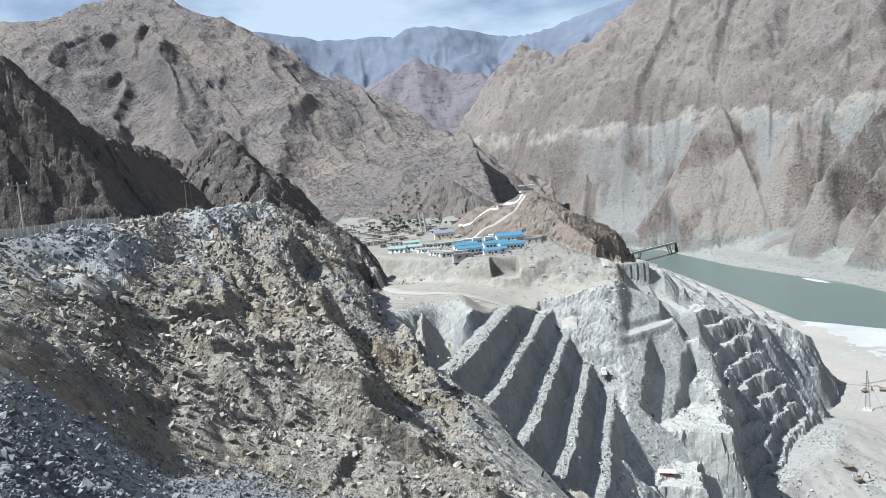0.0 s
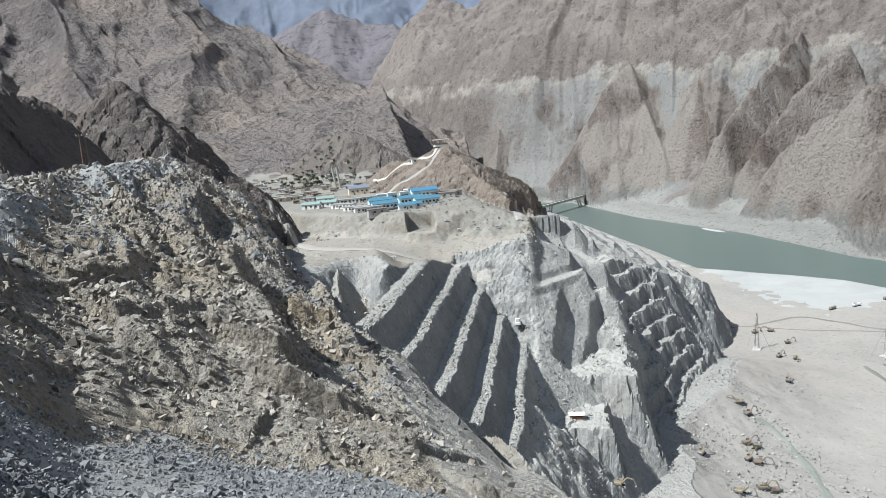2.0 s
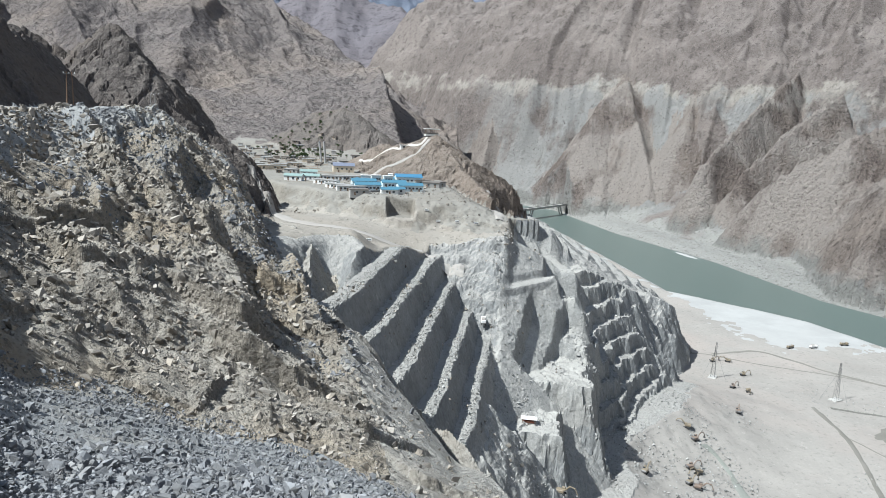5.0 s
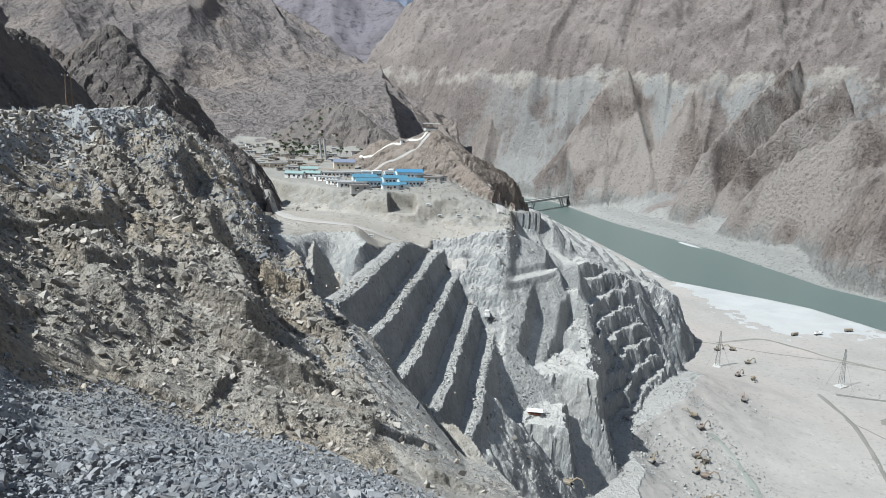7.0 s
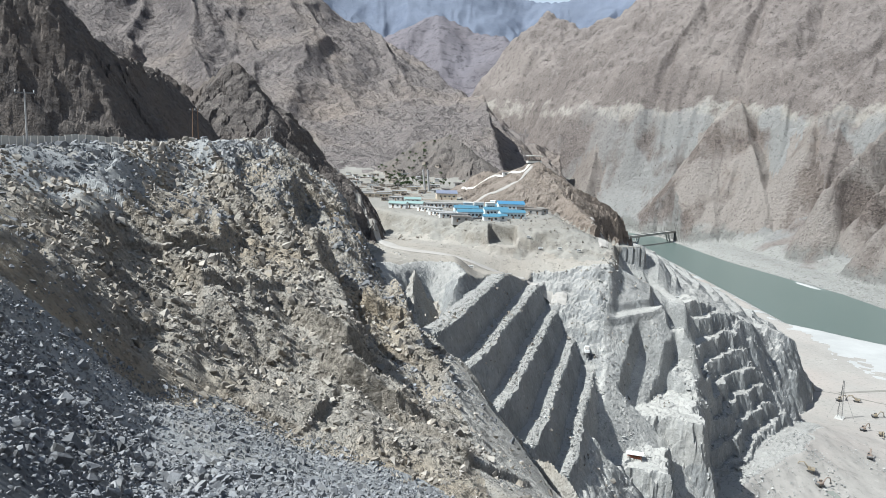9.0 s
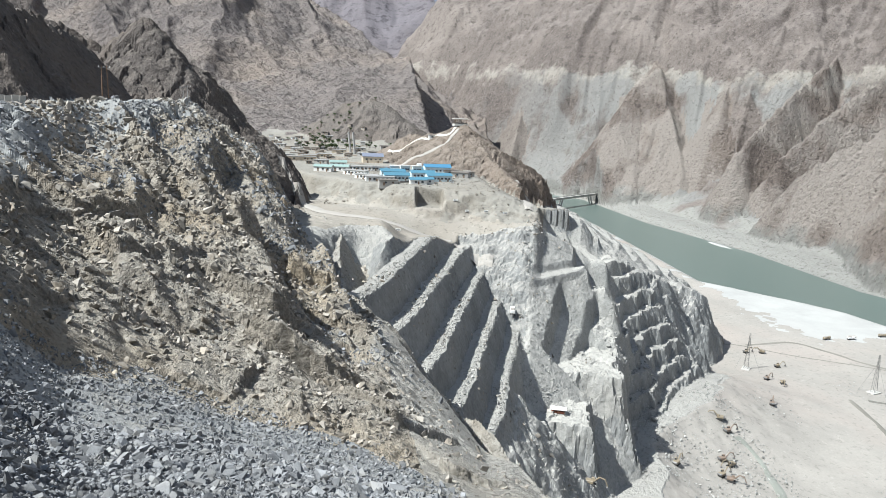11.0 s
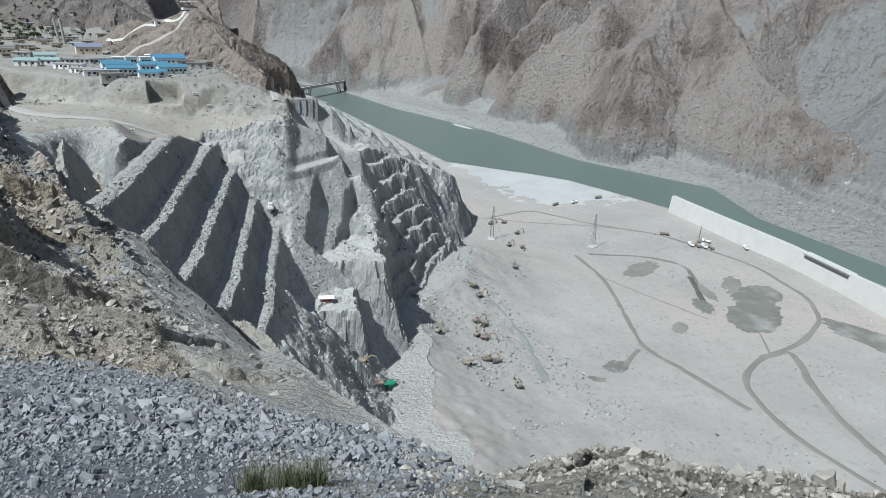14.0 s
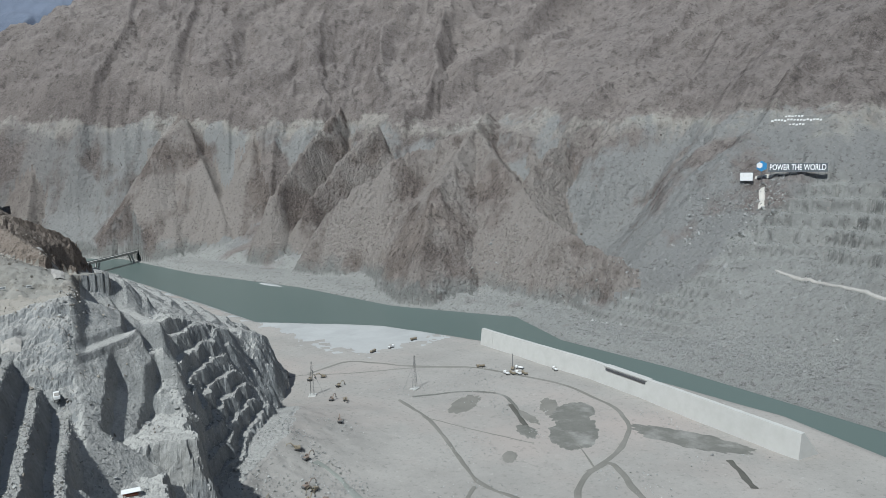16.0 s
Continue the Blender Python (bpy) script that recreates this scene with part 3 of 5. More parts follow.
    # the pit
    cp, sp = math.cos(radians(PIT_TURN)), math.sin(radians(PIT_TURN))
    pv, pu = x * cp - y * sp, x * sp + y * cp
    pv = pv + rag * 0.9 + fbm(pu, pu * 0, 50, 2, 33) * 2.5
    n = np.clip((pv + 76.5) / 11.6, 0, 7)
    fn = np.floor(n)
    wall = 148.0 - 12 * (fn + np.clip((n - fn) / 0.4, 0, 1)) + rag * 0.35
    end = 94 + (pu + rag * 2.5 + 6 * fbm(x, y, 30, 3, 37) * m - 354) * 0.95
    eq = end / 9
    end = end + (9 * (np.floor(eq) + np.clip((eq - np.floor(eq)) / 0.5, 0, 1)) - end) * 0.2
    dig = np.minimum(np.maximum(wall, end), cap)
    inpit = sstep(-12, -20, pv) * sstep(150, 170, pu) * sstep(500, 470, pu)
    cut = np.where(m & (inpit > 0), cut + (dig - cut) * inpit, cut)
    t = np.where(m & (inpit > 0.5), np.where(dig < cap - 0.4, 0.5, np.where(t < 1, 0.0, t)), t)
    # ravine between the slope's end and the pit
    gash = 27 * np.exp(-((x + 9 + rag * 1.5 - 0.1 * (y - 260)) / 10) ** 2) * sstep(325, 275, y) * sstep(200, 225, y)
    gash = np.where(m & (t < 1) & (pv < -72), gash, 0)
    cut = cut - gash
    t = np.where(gash > 1.5, 0.5, t)
    for cx, cy, turn, long, high in RIBS:
        c, q = math.cos(radians(turn)), math.sin(radians(turn))
        v, u = (x - cx) * c - (y - cy) * q, (x - cx) * q + (y - cy) * c
        v = v + rag * 1.2
        across = np.where(v < 0, np.clip(1 + v / 20, 0, 1), np.clip(1 - v / 4, 0, 1))
        cut = cut + np.where((t > 0) & (t < 1), high * across * sstep(long, long - 9, np.abs(u)), 0)
    apron = 24 * np.exp(-np.maximum(x - foot, 0) / 55) * sstep(520, 400, y)
    cut = np.where(t >= 1, cut + apron, np.maximum(cut, 4 + apron))
    soft = np.zeros(shape)
    soft[m] = fbm(xm, ym, 60, 4, 14)
    cut = cut + np.where(t <= 0, soft * 2.2, np.where(t >= 1, soft * 1.0, 0))
    bank = sstep(-4, 30, line(y, NEAR_BANK) - x)
    cut = np.where(t >= 1, -5 + (cut + 5) * bank, cut)
    mb = (r > 240) & (r < 460) & (az > 5) & (az < 30)
    b = low.copy()
    b[mb] = np.maximum(block(x[mb], y[mb], 113, 342, -18, 17, 22, 71, 501), block(x[mb], y[mb], 90, 300, -18, 13, 14, 62, 511))
    blk = b > cut
    cut = np.where(blk, b, cut)
    ml_ = (r > 150) & (r < 420) & (az > -14) & (az < 32)
    k = np.array(PIT_LIP, float)
    beyond = r - np.interp(az, k[:, 0], k[:, 1])
    bank = np.interp(az, k[:, 0], k[:, 2]) - np.where(beyond > 0, 1.15, -0.8) * beyond
    lip = low.copy()
    lip[ml_] = np.maximum(bank[ml_], ridge(x[ml_], y[ml_], KNOB, 0.6, 0.3, 14, 531, 1.5)) + facets(x[ml_], y[ml_], 8, 541) * 2.0 + fbm(x[ml_], y[ml_], 18, 5, 545, 0.6) * 3.2
    spoil_lip = lip > cut
    cut = np.where(spoil_lip, lip, cut)
    far_x = line(y, FAR_BANK)
    # mountains
    mr = x > far_x - 60
    rm, dd, gg = low.copy(), np.zeros(shape), np.zeros(shape)
    rm[mr], dd[mr], gg[mr] = right_mountain(x[mr], y[mr])
    far = (r > 800) & (x > far_x + 5)
    spurs = where(far, lambda a, c: np.maximum.reduce([ridge(a, c, p, sl, 0.2, 48, 120 + k) for k, (p, sl) in enumerate(((SPUR_ONE, 1.5), (SPUR_ONE_SIDE, 1.3), (SPUR_TWO, 1.15), (SPUR_TWO_SIDE, 1.7), (SPUR_TWO_LOW, 1.2), (SPUR_THREE, 2.4), (SPUR_THREE_LOW, 2.4), (SPUR_FOUR, 1.7), (SPUR_FIVE, 1.7), (SPUR_SIX, 1.8), (SPUR_SEVEN, 1.5), (SPUR_EIGHT, 1.8)))]) + ridged(a, c, 50, 7, 131, 0.66) * 16 - 0.6 * np.maximum(95 - (a - line(c, FAR_BANK)), 0))
    hill = where((r > 330) & (r < 900), lambda a, c: ridge(a, c, HILL, 0.68, 0.35, 28, 61) + facets(a, c, 14, 62) * 2.6 + facets(a, c, 6, 63) * 1.3)
    lc = where((r < 520) & ((x < 40) | (np.abs(az) > 95)) & (r > 12), lambda a, c: ridge(a, c, LEFT_CLIFF, 1.5, 0.22, 30, 71) + ridged(a, c, 25, 4, 72) * 2.5 + facets(a, c, 9, 73) * 2.5 + facets(a, c, 4, 74) * 1.0)
    cr = where((r > 250) & (r < 1000) & (x < 20), lambda a, c: ridge(a, c, CRAG, 1.15, 0.3, 30, 81) + ridged(a, c, 30, 5, 82) * 5 + facets(a, c, 16, 83) * 7 + facets(a, c, 7, 84) * 3)
    hill = np.where(hill < 143, hill - 1.6 * (143 - hill), hill)
    dm = where((r > 700) & (r < 1200), lambda a, c: ridge(a, c, DARK_MOUND, 0.7, 0.2, 30, 86) + facets(a, c, 12, 87) * 3)
    ml = where((r > 900) & (x < 300), lambda a, c: np.maximum.reduce([ridge(a, c, MOUNT_LEFT, 0.62, 0.25, 150, 91, 0.6), ridge(a, c, MOUNT_LEFT_SPUR, 0.6, 0.25, 100, 95), ridge(a, c, MOUNT_LEFT_RIB, 0.6, 0.25, 90, 97)]) + ridged(a, c, 120, 7, 92, 0.62) * 18)
    mm = where(r > 2000, lambda a, c: ridge(a, c, MOUNT_MID, 0.6, 0.25, 150, 101) + ridged(a, c, 140, 7, 102, 0.6) * 16)
    mrr = where(r > 1000, lambda a, c: ridge(a, c, MOUNT_RIGHT_RIDGE, 0.88, 0.2, 120, 105) + ridged(a, c, 130, 8, 106, 0.66) * 36 - 0.8 * np.maximum(260 - (a - line(c, FAR_BANK)), 0))
    mf = where(r > 2800, lambda a, c: ridge(a, c, MOUNT_FAR, 0.7, 0.25, 200, 111) + ridged(a, c, 180, 5, 112) * 16)
    # same cut line, fitted to the camera's height angle
    line_z = 206 + 0.052 * r
    for arr in (rm, mrr):
        arr[:] = arr - 0.48 * np.minimum(np.maximum(line_z - arr, 0), np.maximum(arr - 30, 0)) * sstep(520, 640, y)
    for lev in (148.0, 232.0):
        for arr in (rm, spurs, mrr):
            q = (arr - lev + 5) / 10
            arr[:] = np.where((q > 0) & (q < 1) & (y > 560), lev - 5 + 10 * sstep(0.55, 0.95, q), arr)
    lay = np.stack([near, np.where(x > far_x - 25, -8, cut), rm, hill, lc, cr, ml, mm, mf, spurs, dm, mrr])
    k = lay.argmax(0)
    z = lay.max(0)
    t = np.where(blk | spoil_lip, 0.5, t)
    lab = np.where(k == 1, np.where(t >= 1, 20, np.where(t <= 0, 21, np.where(spoil_lip, 23, 22))), k)
    return x, y, z, lab, R, dd, gg


VIEW_STEP = 0.13
AZ = np.concatenate([np.arange(-180, -40, 2.0), np.arange(-40, 80, VIEW_STEP), np.arange(80, 180, 2.0)])
RAD = np.concatenate([np.linspace(0.3, 20, 60, endpoint=False), np.geomspace(20, 250, 380, endpoint=False), np.linspace(250, 480, 200, endpoint=False), np.linspace(480, 760, 110, endpoint=False), np.linspace(760, 1500, 140, endpoint=False), np.linspace(1500, 2700, 150, endpoint=False), np.linspace(2700, 4850, 70)])
GA, GR = np.meshgrid(AZ, RAD, indexing="ij")
GX, GY, GZ, GL, RINGS, GD, GG = land(GA, GR)
NA, NR = GA.shape
# round off slivers where the near slope's cells are narrow
even = (GZ * 0.28 + 0.22 * (np.roll(GZ, 1, 0) + np.roll(GZ, -1, 0)) + 0.14 * (np.roll(GZ, 2, 0) + np.roll(GZ, -2, 0)))
GZ = np.where((GL == 0) & (GR > 14) & (GR < 170) & (np.abs(GA - 17) < 66), even, GZ)


def ground_zs(x, y):
    """The land's height at places."""
    x, y = np.asarray(x, float), np.asarray(y, float)
    a, r = np.degrees(np.arctan2(x, y)), np.hypot(x, y)
    i = np.clip(np.searchsorted(AZ, a) - 1, 0, NA - 2)
    j = np.clip(np.searchsorted(RAD, r) - 1, 0, NR - 2)
    u, v = (a - AZ[i]) / (AZ[i + 1] - AZ[i]), (r - RAD[j]) / (RAD[j + 1] - RAD[j])
    return (GZ[i, j] * (1 - u) + GZ[i + 1, j] * u) * (1 - v) + (GZ[i, j + 1] * (1 - u) + GZ[i + 1, j + 1] * u) * v


def ground_z(x, y):
    return float(ground_zs(x, y))


def sheet(name, mask, mats, label, category, pick=None, smooth=True):
    """The part of the land's grid that mask picks, as one mesh; pick gives each cell its material."""
    i, j = np.nonzero(mask)
    i2 = (i + 1) % NA
    quads = np.stack([i * NR + j, i * NR + j + 1, i2 * NR + j + 1, i2 * NR + j], 1)
    used, inv = np.unique(quads, return_inverse=True)
    me = bpy.data.meshes.new(name)
    co = np.stack([GX.ravel()[used], GY.ravel()[used], GZ.ravel()[used]], 1)
    me.vertices.add(len(co))
    me.vertices.foreach_set("co", co.ravel())
    me.loops.add(quads.size)
    me.loops.foreach_set("vertex_index", inv.ravel().astype(np.int32))
    me.polygons.add(len(quads))
    me.polygons.foreach_set("loop_start", np.arange(len(quads), dtype=np.int32) * 4)
    if pick is not None:
        me.polygons.foreach_set("material_index", pick[i, j].astype(np.int32))
    me.update(calc_edges=True)
    me.polygons.foreach_set("use_smooth", np.full(len(quads), smooth))
    for m in mats:
        me.materials.append(m)
    return tagged(new(name, me), label, category, kind="structure")


CELL = GL[:, :-1]
CX, CY, CZ = GX[:, :-1], GY[:, :-1], GZ[:, :-1]
CR = GR[:, :-1]
edge = fbm(CX, CY, 14, 3, 601)
wide = fbm(CX, CY, 70, 5, 611, 0.6)
near_pick = np.where(CR < RINGS[2] + edge * 4, 2, np.where(CR < RINGS[3] + edge * 6, 1, 0))
near_pick = np.where((GA[:, :-1] > 27), 0, near_pick)
crest_fill = (CR > RINGS[4] - 45 + edge * 25) & (GA[:, :-1] < -8.5) & (CR > 120)
near_pick = np.where(crest_fill, 1, near_pick)
spoil = (CR > RINGS[4] - np.interp(GA[:, :-1], [-6, 1, 5, 14, 22], [20, 64, 105, 110, 60]) + edge * 22) & (GA[:, :-1] > -5 + edge * 2) & (GA[:, :-1] < 24 + edge * 3)
near_pick = np.where(spoil, 3, near_pick)
sand_pick = np.where((CY + 30 * edge > 575) & (CX + 30 * edge > 400), 1, 0)
CPV = CX * math.cos(radians(PIT_TURN)) - CY * math.sin(radians(PIT_TURN))
dust_zone = (CPV + 6 * edge > -18) & (CX - 0.18 * (CY - 380) + 10 * edge < 158) & (CY + 12 * edge < 452) & (CZ > 50)
for name, k, mats, label, cat, pick, smooth in (
        ("rocky_slope", 0, (SPUR, GRAVEL, RUBBLE, LIPSOIL), "steep brown rocky slope with loose grey rubble", "slope", near_pick, False),
        ("ground", 20, (SAND, SANDBANK), "pale grey sandy valley floor beside the river", "ground", sand_pick, True),
        ("mountain_right", 2, (SIDE,), "bare mauve brown mountainside with pale scree and cuts", "mountain", None, True),
        ("mountain_spur", 9, (MTN_S,), "brown rock spurs standing out of pale scree", "mountain", None, True),
        ("hill", 3, (HILLM,), "brown rocky hill behind the blue-roofed camp", "hill", None, False),
        ("cliff", 4, (DARKM,), "dark shaded rock cliff above the road", "cliff", None, False),
        ("crag", 5, (DARKM,), "dark pointed rock crag beside the road", "crag", None, False),
        ("rock_mound", 10, (DARKM,), "dark grey rock mound behind the village", "mound", None, False),
        ("mountain_left", 6, (MTN_L,), "bare grey brown mountain in half shade", "mountain", None, True),
        ("mountain_middle", 7, (MTN_M,), "mountain at the valley's end tinted mauve for haze", "mountain", None, True),
        ("mountain_ridge", 11, (SIDE,), "long brown mountain ridge above the river", "mountain", None, True),
        ("mountain_far", 8, (MTN_F,), "mountain range on the horizon tinted blue grey for haze", "mountain", None, True),
        ("plateau", 21, (DRY, MTN_L, VILLAGE), "dusty pale plateau with the village", "ground", np.where(CY + 60 * edge > 940, 1, np.where(CY + 14 * edge > np.interp(CX, *np.array(SCARP).T) + 2, 2, 0)), True),
        ("spoil_bank", 23, (LIPSOIL,), "grey beige spoil bank along the pit", "bank", None, False),
        ("excavated_hillside", 22, (GREY, DUSTY), "grey blasted hillside cut into stepped benches", "excavation", np.where(dust_zone, 1, 0), False)):
    if (CELL == k).any():
        sheet(name, CELL == k, mats, label, cat, pick, smooth)

# river
bm = bmesh.new()
prev = None
for yy in np.linspace(-900, 2600, 90):
    a = bm.verts.new((float(line(yy, NEAR_BANK)) - 30, yy, 0))
    b = bm.verts.new((float(line(yy, FAR_BANK)) + 30, yy, 0))
    if prev:
        bm.faces.new((prev[0], prev[1], b, a))
    prev = (a, b)
me = bpy.data.meshes.new("river")
bm.to_mesh(me)
bm.free()
me.materials.append(WATER)
tagged(new("river", me), "calm silty green river between sand banks", "river", kind="structure")


# ---- helpers for things ----
def part(name, bm, material, parent=None, label=""):
    me = bpy.data.meshes.new(name)
    bmesh.ops.recalc_face_normals(bm, faces=bm.faces)
    bm.to_mesh(me)
    bm.free()
    me.materials.append(material)
    ob = new(name, me)
    ob.parent = parent
    if label:
        ob["label"] = label
    return ob


def box(bm, cx, cy, cz, sx, sy, sz, turn=0.0, lean=0.0):
    """A box about a centre; turn about z, lean about x, in degrees."""
    m = pose(cx, cy, cz, lean, 0, turn) @ Matrix.Diagonal((sx, sy, sz, 1))
    bmesh.ops.create_cube(bm, size=1.0, matrix=m)
    return bm


def rod(bm, a, b, r, sides=6, r2=None):
    a, b = Vector(a), Vector(b)
    d = b - a
    m = Matrix.Translation((a + b) / 2) @ d.to_track_quat("Z", "Y").to_matrix().to_4x4()
    bmesh.ops.create_cone(bm, cap_ends=True, segments=sides, radius1=r, radius2=r if r2 is None else r2, depth=d.length, matrix=m)
    return bm


def one_box(*a, **k):
    return box(bmesh.new(), *a, **k)


def one_rod(*a, **k):
    return rod(bmesh.new(), *a, **k)


def soft_box(sx, sy, sz, cz, bev, cx=0.0, cy=0.0):
    bm = one_box(cx, cy, cz, sx, sy, sz)
    bmesh.ops.bevel(bm, geom=bm.edges[:], offset=bev, segments=1, affect="EDGES")
    return bm


def thing(name, label, category, group="", kind=""):
    return tagged(new(name), label, category, group, kind)


def stand(ob, x, y, turn=0.0, sink=0.0, scale=1.0):
    ob.matrix_basis = pose(x, y, ground_z(x, y) - sink, 0, 0, turn) @ Matrix.Diagonal((scale, scale, scale, 1))
    return ob


def stand_copy(ob, x, y, turn=0.0, sink=0.0):
    return copy_thing(ob, pose(x, y, ground_z(x, y) - sink, 0, 0, turn))


def ribbon(name, pts, width, mat, label, category, lift=0.3, seed=0, ragged=0.5, step=4.0, kind="structure"):
    """A strip laid over the land along a line, with uneven edges."""
    p = np.array(pts, float)
    d = np.concatenate([[0], np.cumsum(np.hypot(*np.diff(p, axis=0).T))])
    s = np.arange(0, d[-1] + step * 0.5, step)
    # rounded corners
    q = sum(np.stack([np.interp(np.clip(s + o, 0, d[-1]), d, p[:, k]) for k in (0, 1)], 1) for o in (-12, -6, 0, 6, 12)) / 5
    t = np.gradient(q, axis=0)
    t /= np.maximum(np.linalg.norm(t, axis=1, keepdims=True), 1e-6)
    nrm = np.stack([t[:, 1], -t[:, 0]], 1)
    w = width * 0.5 * (1 + ragged * fbm(s, s * 0 + seed, 14, 3, 700 + seed))
    w2 = width * 0.5 * (1 + ragged * fbm(s, s * 0 + seed + 9, 14, 3, 720 + seed))
    cols = []
    for f in (-1.0, -0.5, 0.0, 0.5, 1.0):
        xy = q + nrm * (f * np.where(f < 0, w, w2))[:, None]
        z = ground_zs(xy[:, 0], xy[:, 1]) + lift * (1 if abs(f) < 1 else 0.3)
        cols.append(np.column_stack([xy, z]))
    v = np.stack(cols, 1)
    n = len(s)
    faces = [(i * 5 + k, i * 5 + k + 1, i * 5 + k + 6, i * 5 + k + 5) for i in range(n - 1) for k in range(4)]
    me = bpy.data.meshes.new(name)
    me.from_pydata(v.reshape(-1, 3).tolist(), [], faces)
    me.materials.append(mat)
    return tagged(new(name, me), label, category, kind=kind)


def patch(name, cx, cy, rx, ry, turn, mat, label, category, lift=0.25, seed=0, level=None):
    """An uneven stain or pool laid over the land."""
    n, rings = 180, 4
    a = np.linspace(0, 2 * math.pi, n, endpoint=False)
    edge_r = 1 + 0.35 * fbm(np.cos(a) + seed, np.sin(a), 1.6, 3, 740 + seed) + 0.22 * fbm(np.cos(a) * 2 + seed, np.sin(a) * 2, 0.45, 4, 760 + seed)
    c, s = math.cos(radians(turn)), math.sin(radians(turn))
    vs, faces = [], []
    for k in range(rings + 1):
        u, v = np.cos(a) * rx * edge_r * k / rings, np.sin(a) * ry * edge_r * k / rings
        x, y = cx + u * c - v * s, cy + u * s + v * c
        zz = ground_zs(x, y) + (lift if k < rings else 0.05) if level is None else np.full(n, level * (1 - (k / rings) ** 2 * 1.2))
        vs.append(np.column_stack([x, y, zz]))
    for k in range(rings):
        for i in range(n):
            j = (i + 1) % n
            faces.append((k * n + i, k * n + j, (k + 1) * n + j, (k + 1) * n + i))
    me = bpy.data.meshes.new(name)
    me.from_pydata(np.concatenate(vs).tolist(), [], faces)
    me.materials.append(mat)
    return tagged(new(name, me), label, category, kind="structure")


WHITE = plain_mat("white_plaster", (0.72, 0.72, 0.70), 0.8, wear=0.4, size=3)
MUD = plain_mat("mud_plaster", (0.36, 0.31, 0.26), 0.9, wear=0.5, size=3)
GREYW = plain_mat("grey_blockwork", (0.36, 0.35, 0.33), 0.9, wear=0.5, size=3)
CREAM = plain_mat("cream_plaster", (0.62, 0.53, 0.41), 0.8, wear=0.3, size=3)
LBLUE = plain_mat("light_blue_wall_panel", (0.56, 0.66, 0.70), 0.6, wear=0.2, size=3)
BLUE = plain_mat("blue_sheet_roof", (0.07, 0.185, 0.26), 0.45, wear=0.25, size=4)
BLUE2 = plain_mat("deep_blue_sheet_roof", (0.06, 0.19, 0.32), 0.45, wear=0.25, size=4)
TEAL = plain_mat("grey_green_sheet_roof", (0.24, 0.33, 0.31), 0.5, wear=0.4, size=4)
SLATE = plain_mat("slate_blue_roof", (0.17, 0.19, 0.25), 0.6, wear=0.3, size=4)
DARKR = plain_mat("dark_flat_roof", (0.16, 0.145, 0.13), 0.9, wear=0.5, size=3)
TIN = plain_mat("pale_tin_roof", (0.34, 0.335, 0.325), 0.5, wear=0.5, size=3)
GLASS = plain_mat("dark_window_glass", (0.03, 0.04, 0.05), 0.15, wear=0.05)
TIMBER = plain_mat("brown_timber", (0.16, 0.10, 0.06), 0.8)
CONC = plain_mat("pale_concrete", (0.47, 0.46, 0.43), 0.85, wear=0.45, size=12)
CONC_SHADE = plain_mat("recess_shade_concrete", (0.06, 0.06, 0.065), 0.9)
STEEL = plain_mat("weathered_steel", (0.17, 0.17, 0.17), 0.55, 0.6)
RUST = plain_mat("rust_red_paint", (0.30, 0.10, 0.06), 0.7)
YELLOW = plain_mat("yellow_machine_paint", (0.24, 0.2, 0.14), 0.5, wear=0.5)
ORANGE = plain_mat("orange_machine_paint", (0.21, 0.16, 0.125), 0.5, wear=0.5)
RUBBER = plain_mat("black_rubber", (0.025, 0.025, 0.025), 0.9)
TARP = plain_mat("green_tarpaulin", (0.015, 0.20, 0.09), 0.6)
TRACK = ground_mat("damp_brown_track", (0.215, 0.205, 0.18), (0.2, 0.19, 0.17), (0.25, 0.235, 0.21), 14, 0.2, fine=3, patch=0.6)
MUDDY = ground_mat("damp_dark_mud", (0.185, 0.18, 0.16), (0.16, 0.155, 0.14), (0.31, 0.3, 0.275), 7, 0.3, fine=3, patch=0.75)
DARKMUD = ground_mat("black_wet_mud", (0.12, 0.115, 0.1), (0.1, 0.095, 0.085), (0.16, 0.15, 0.13), 8, 0.3, fine=3, patch=0.7)
DIRT = ground_mat("pale_dirt_road", (0.38, 0.36, 0.33), (0.35, 0.33, 0.30), (0.36, 0.325, 0.29), 20, 0.15, fine=2, patch=0.5, speck=0.25)
PATH = plain_mat("whitewashed_path_wall", (0.50, 0.47, 0.42), 0.85, wear=0.4, size=4)
SLUDGE = ground_mat("grey_green_sludge", (0.26, 0.27, 0.24), (0.24, 0.25, 0.22), (0.3, 0.31, 0.28), 8, 0.1)

# ---- roads, tracks and damp ground ----
ribbon("track", [(330, 560), (385, 571), (413, 513), (461, 463), (474, 412), (478, 366), (462, 305), (434, 273), (389, 254), (346, 250), (313, 234), (296, 200), (292, 174), (296, 120)], 3.6, TRACK, "damp brown vehicle track across the sand", "track", seed=1)
ribbon("track", [(346, 250), (376, 252), (350, 217), (333, 190), (313, 140), (300, 95)], 4.7, TRACK, "damp brown vehicle track across the sand", "track", seed=2)
ribbon("track", [(345, 440), (330, 377), (301, 318), (284, 285), (288, 258), (290, 233), (291, 205)], 3.2, TRACK, "worn damp track with ragged edges", "track", seed=3, ragged=0.8)
ribbon("track", [(284, 285), (266, 277), (255, 267)], 2.9, TRACK, "short damp side track", "track", seed=4, ragged=0.6)
ribbon("track", [(262, 545), (320, 566), (352, 540), (420, 500), (461, 463)], 1.6, TRACK, "thin pipeline track along the sand", "track", seed=5)
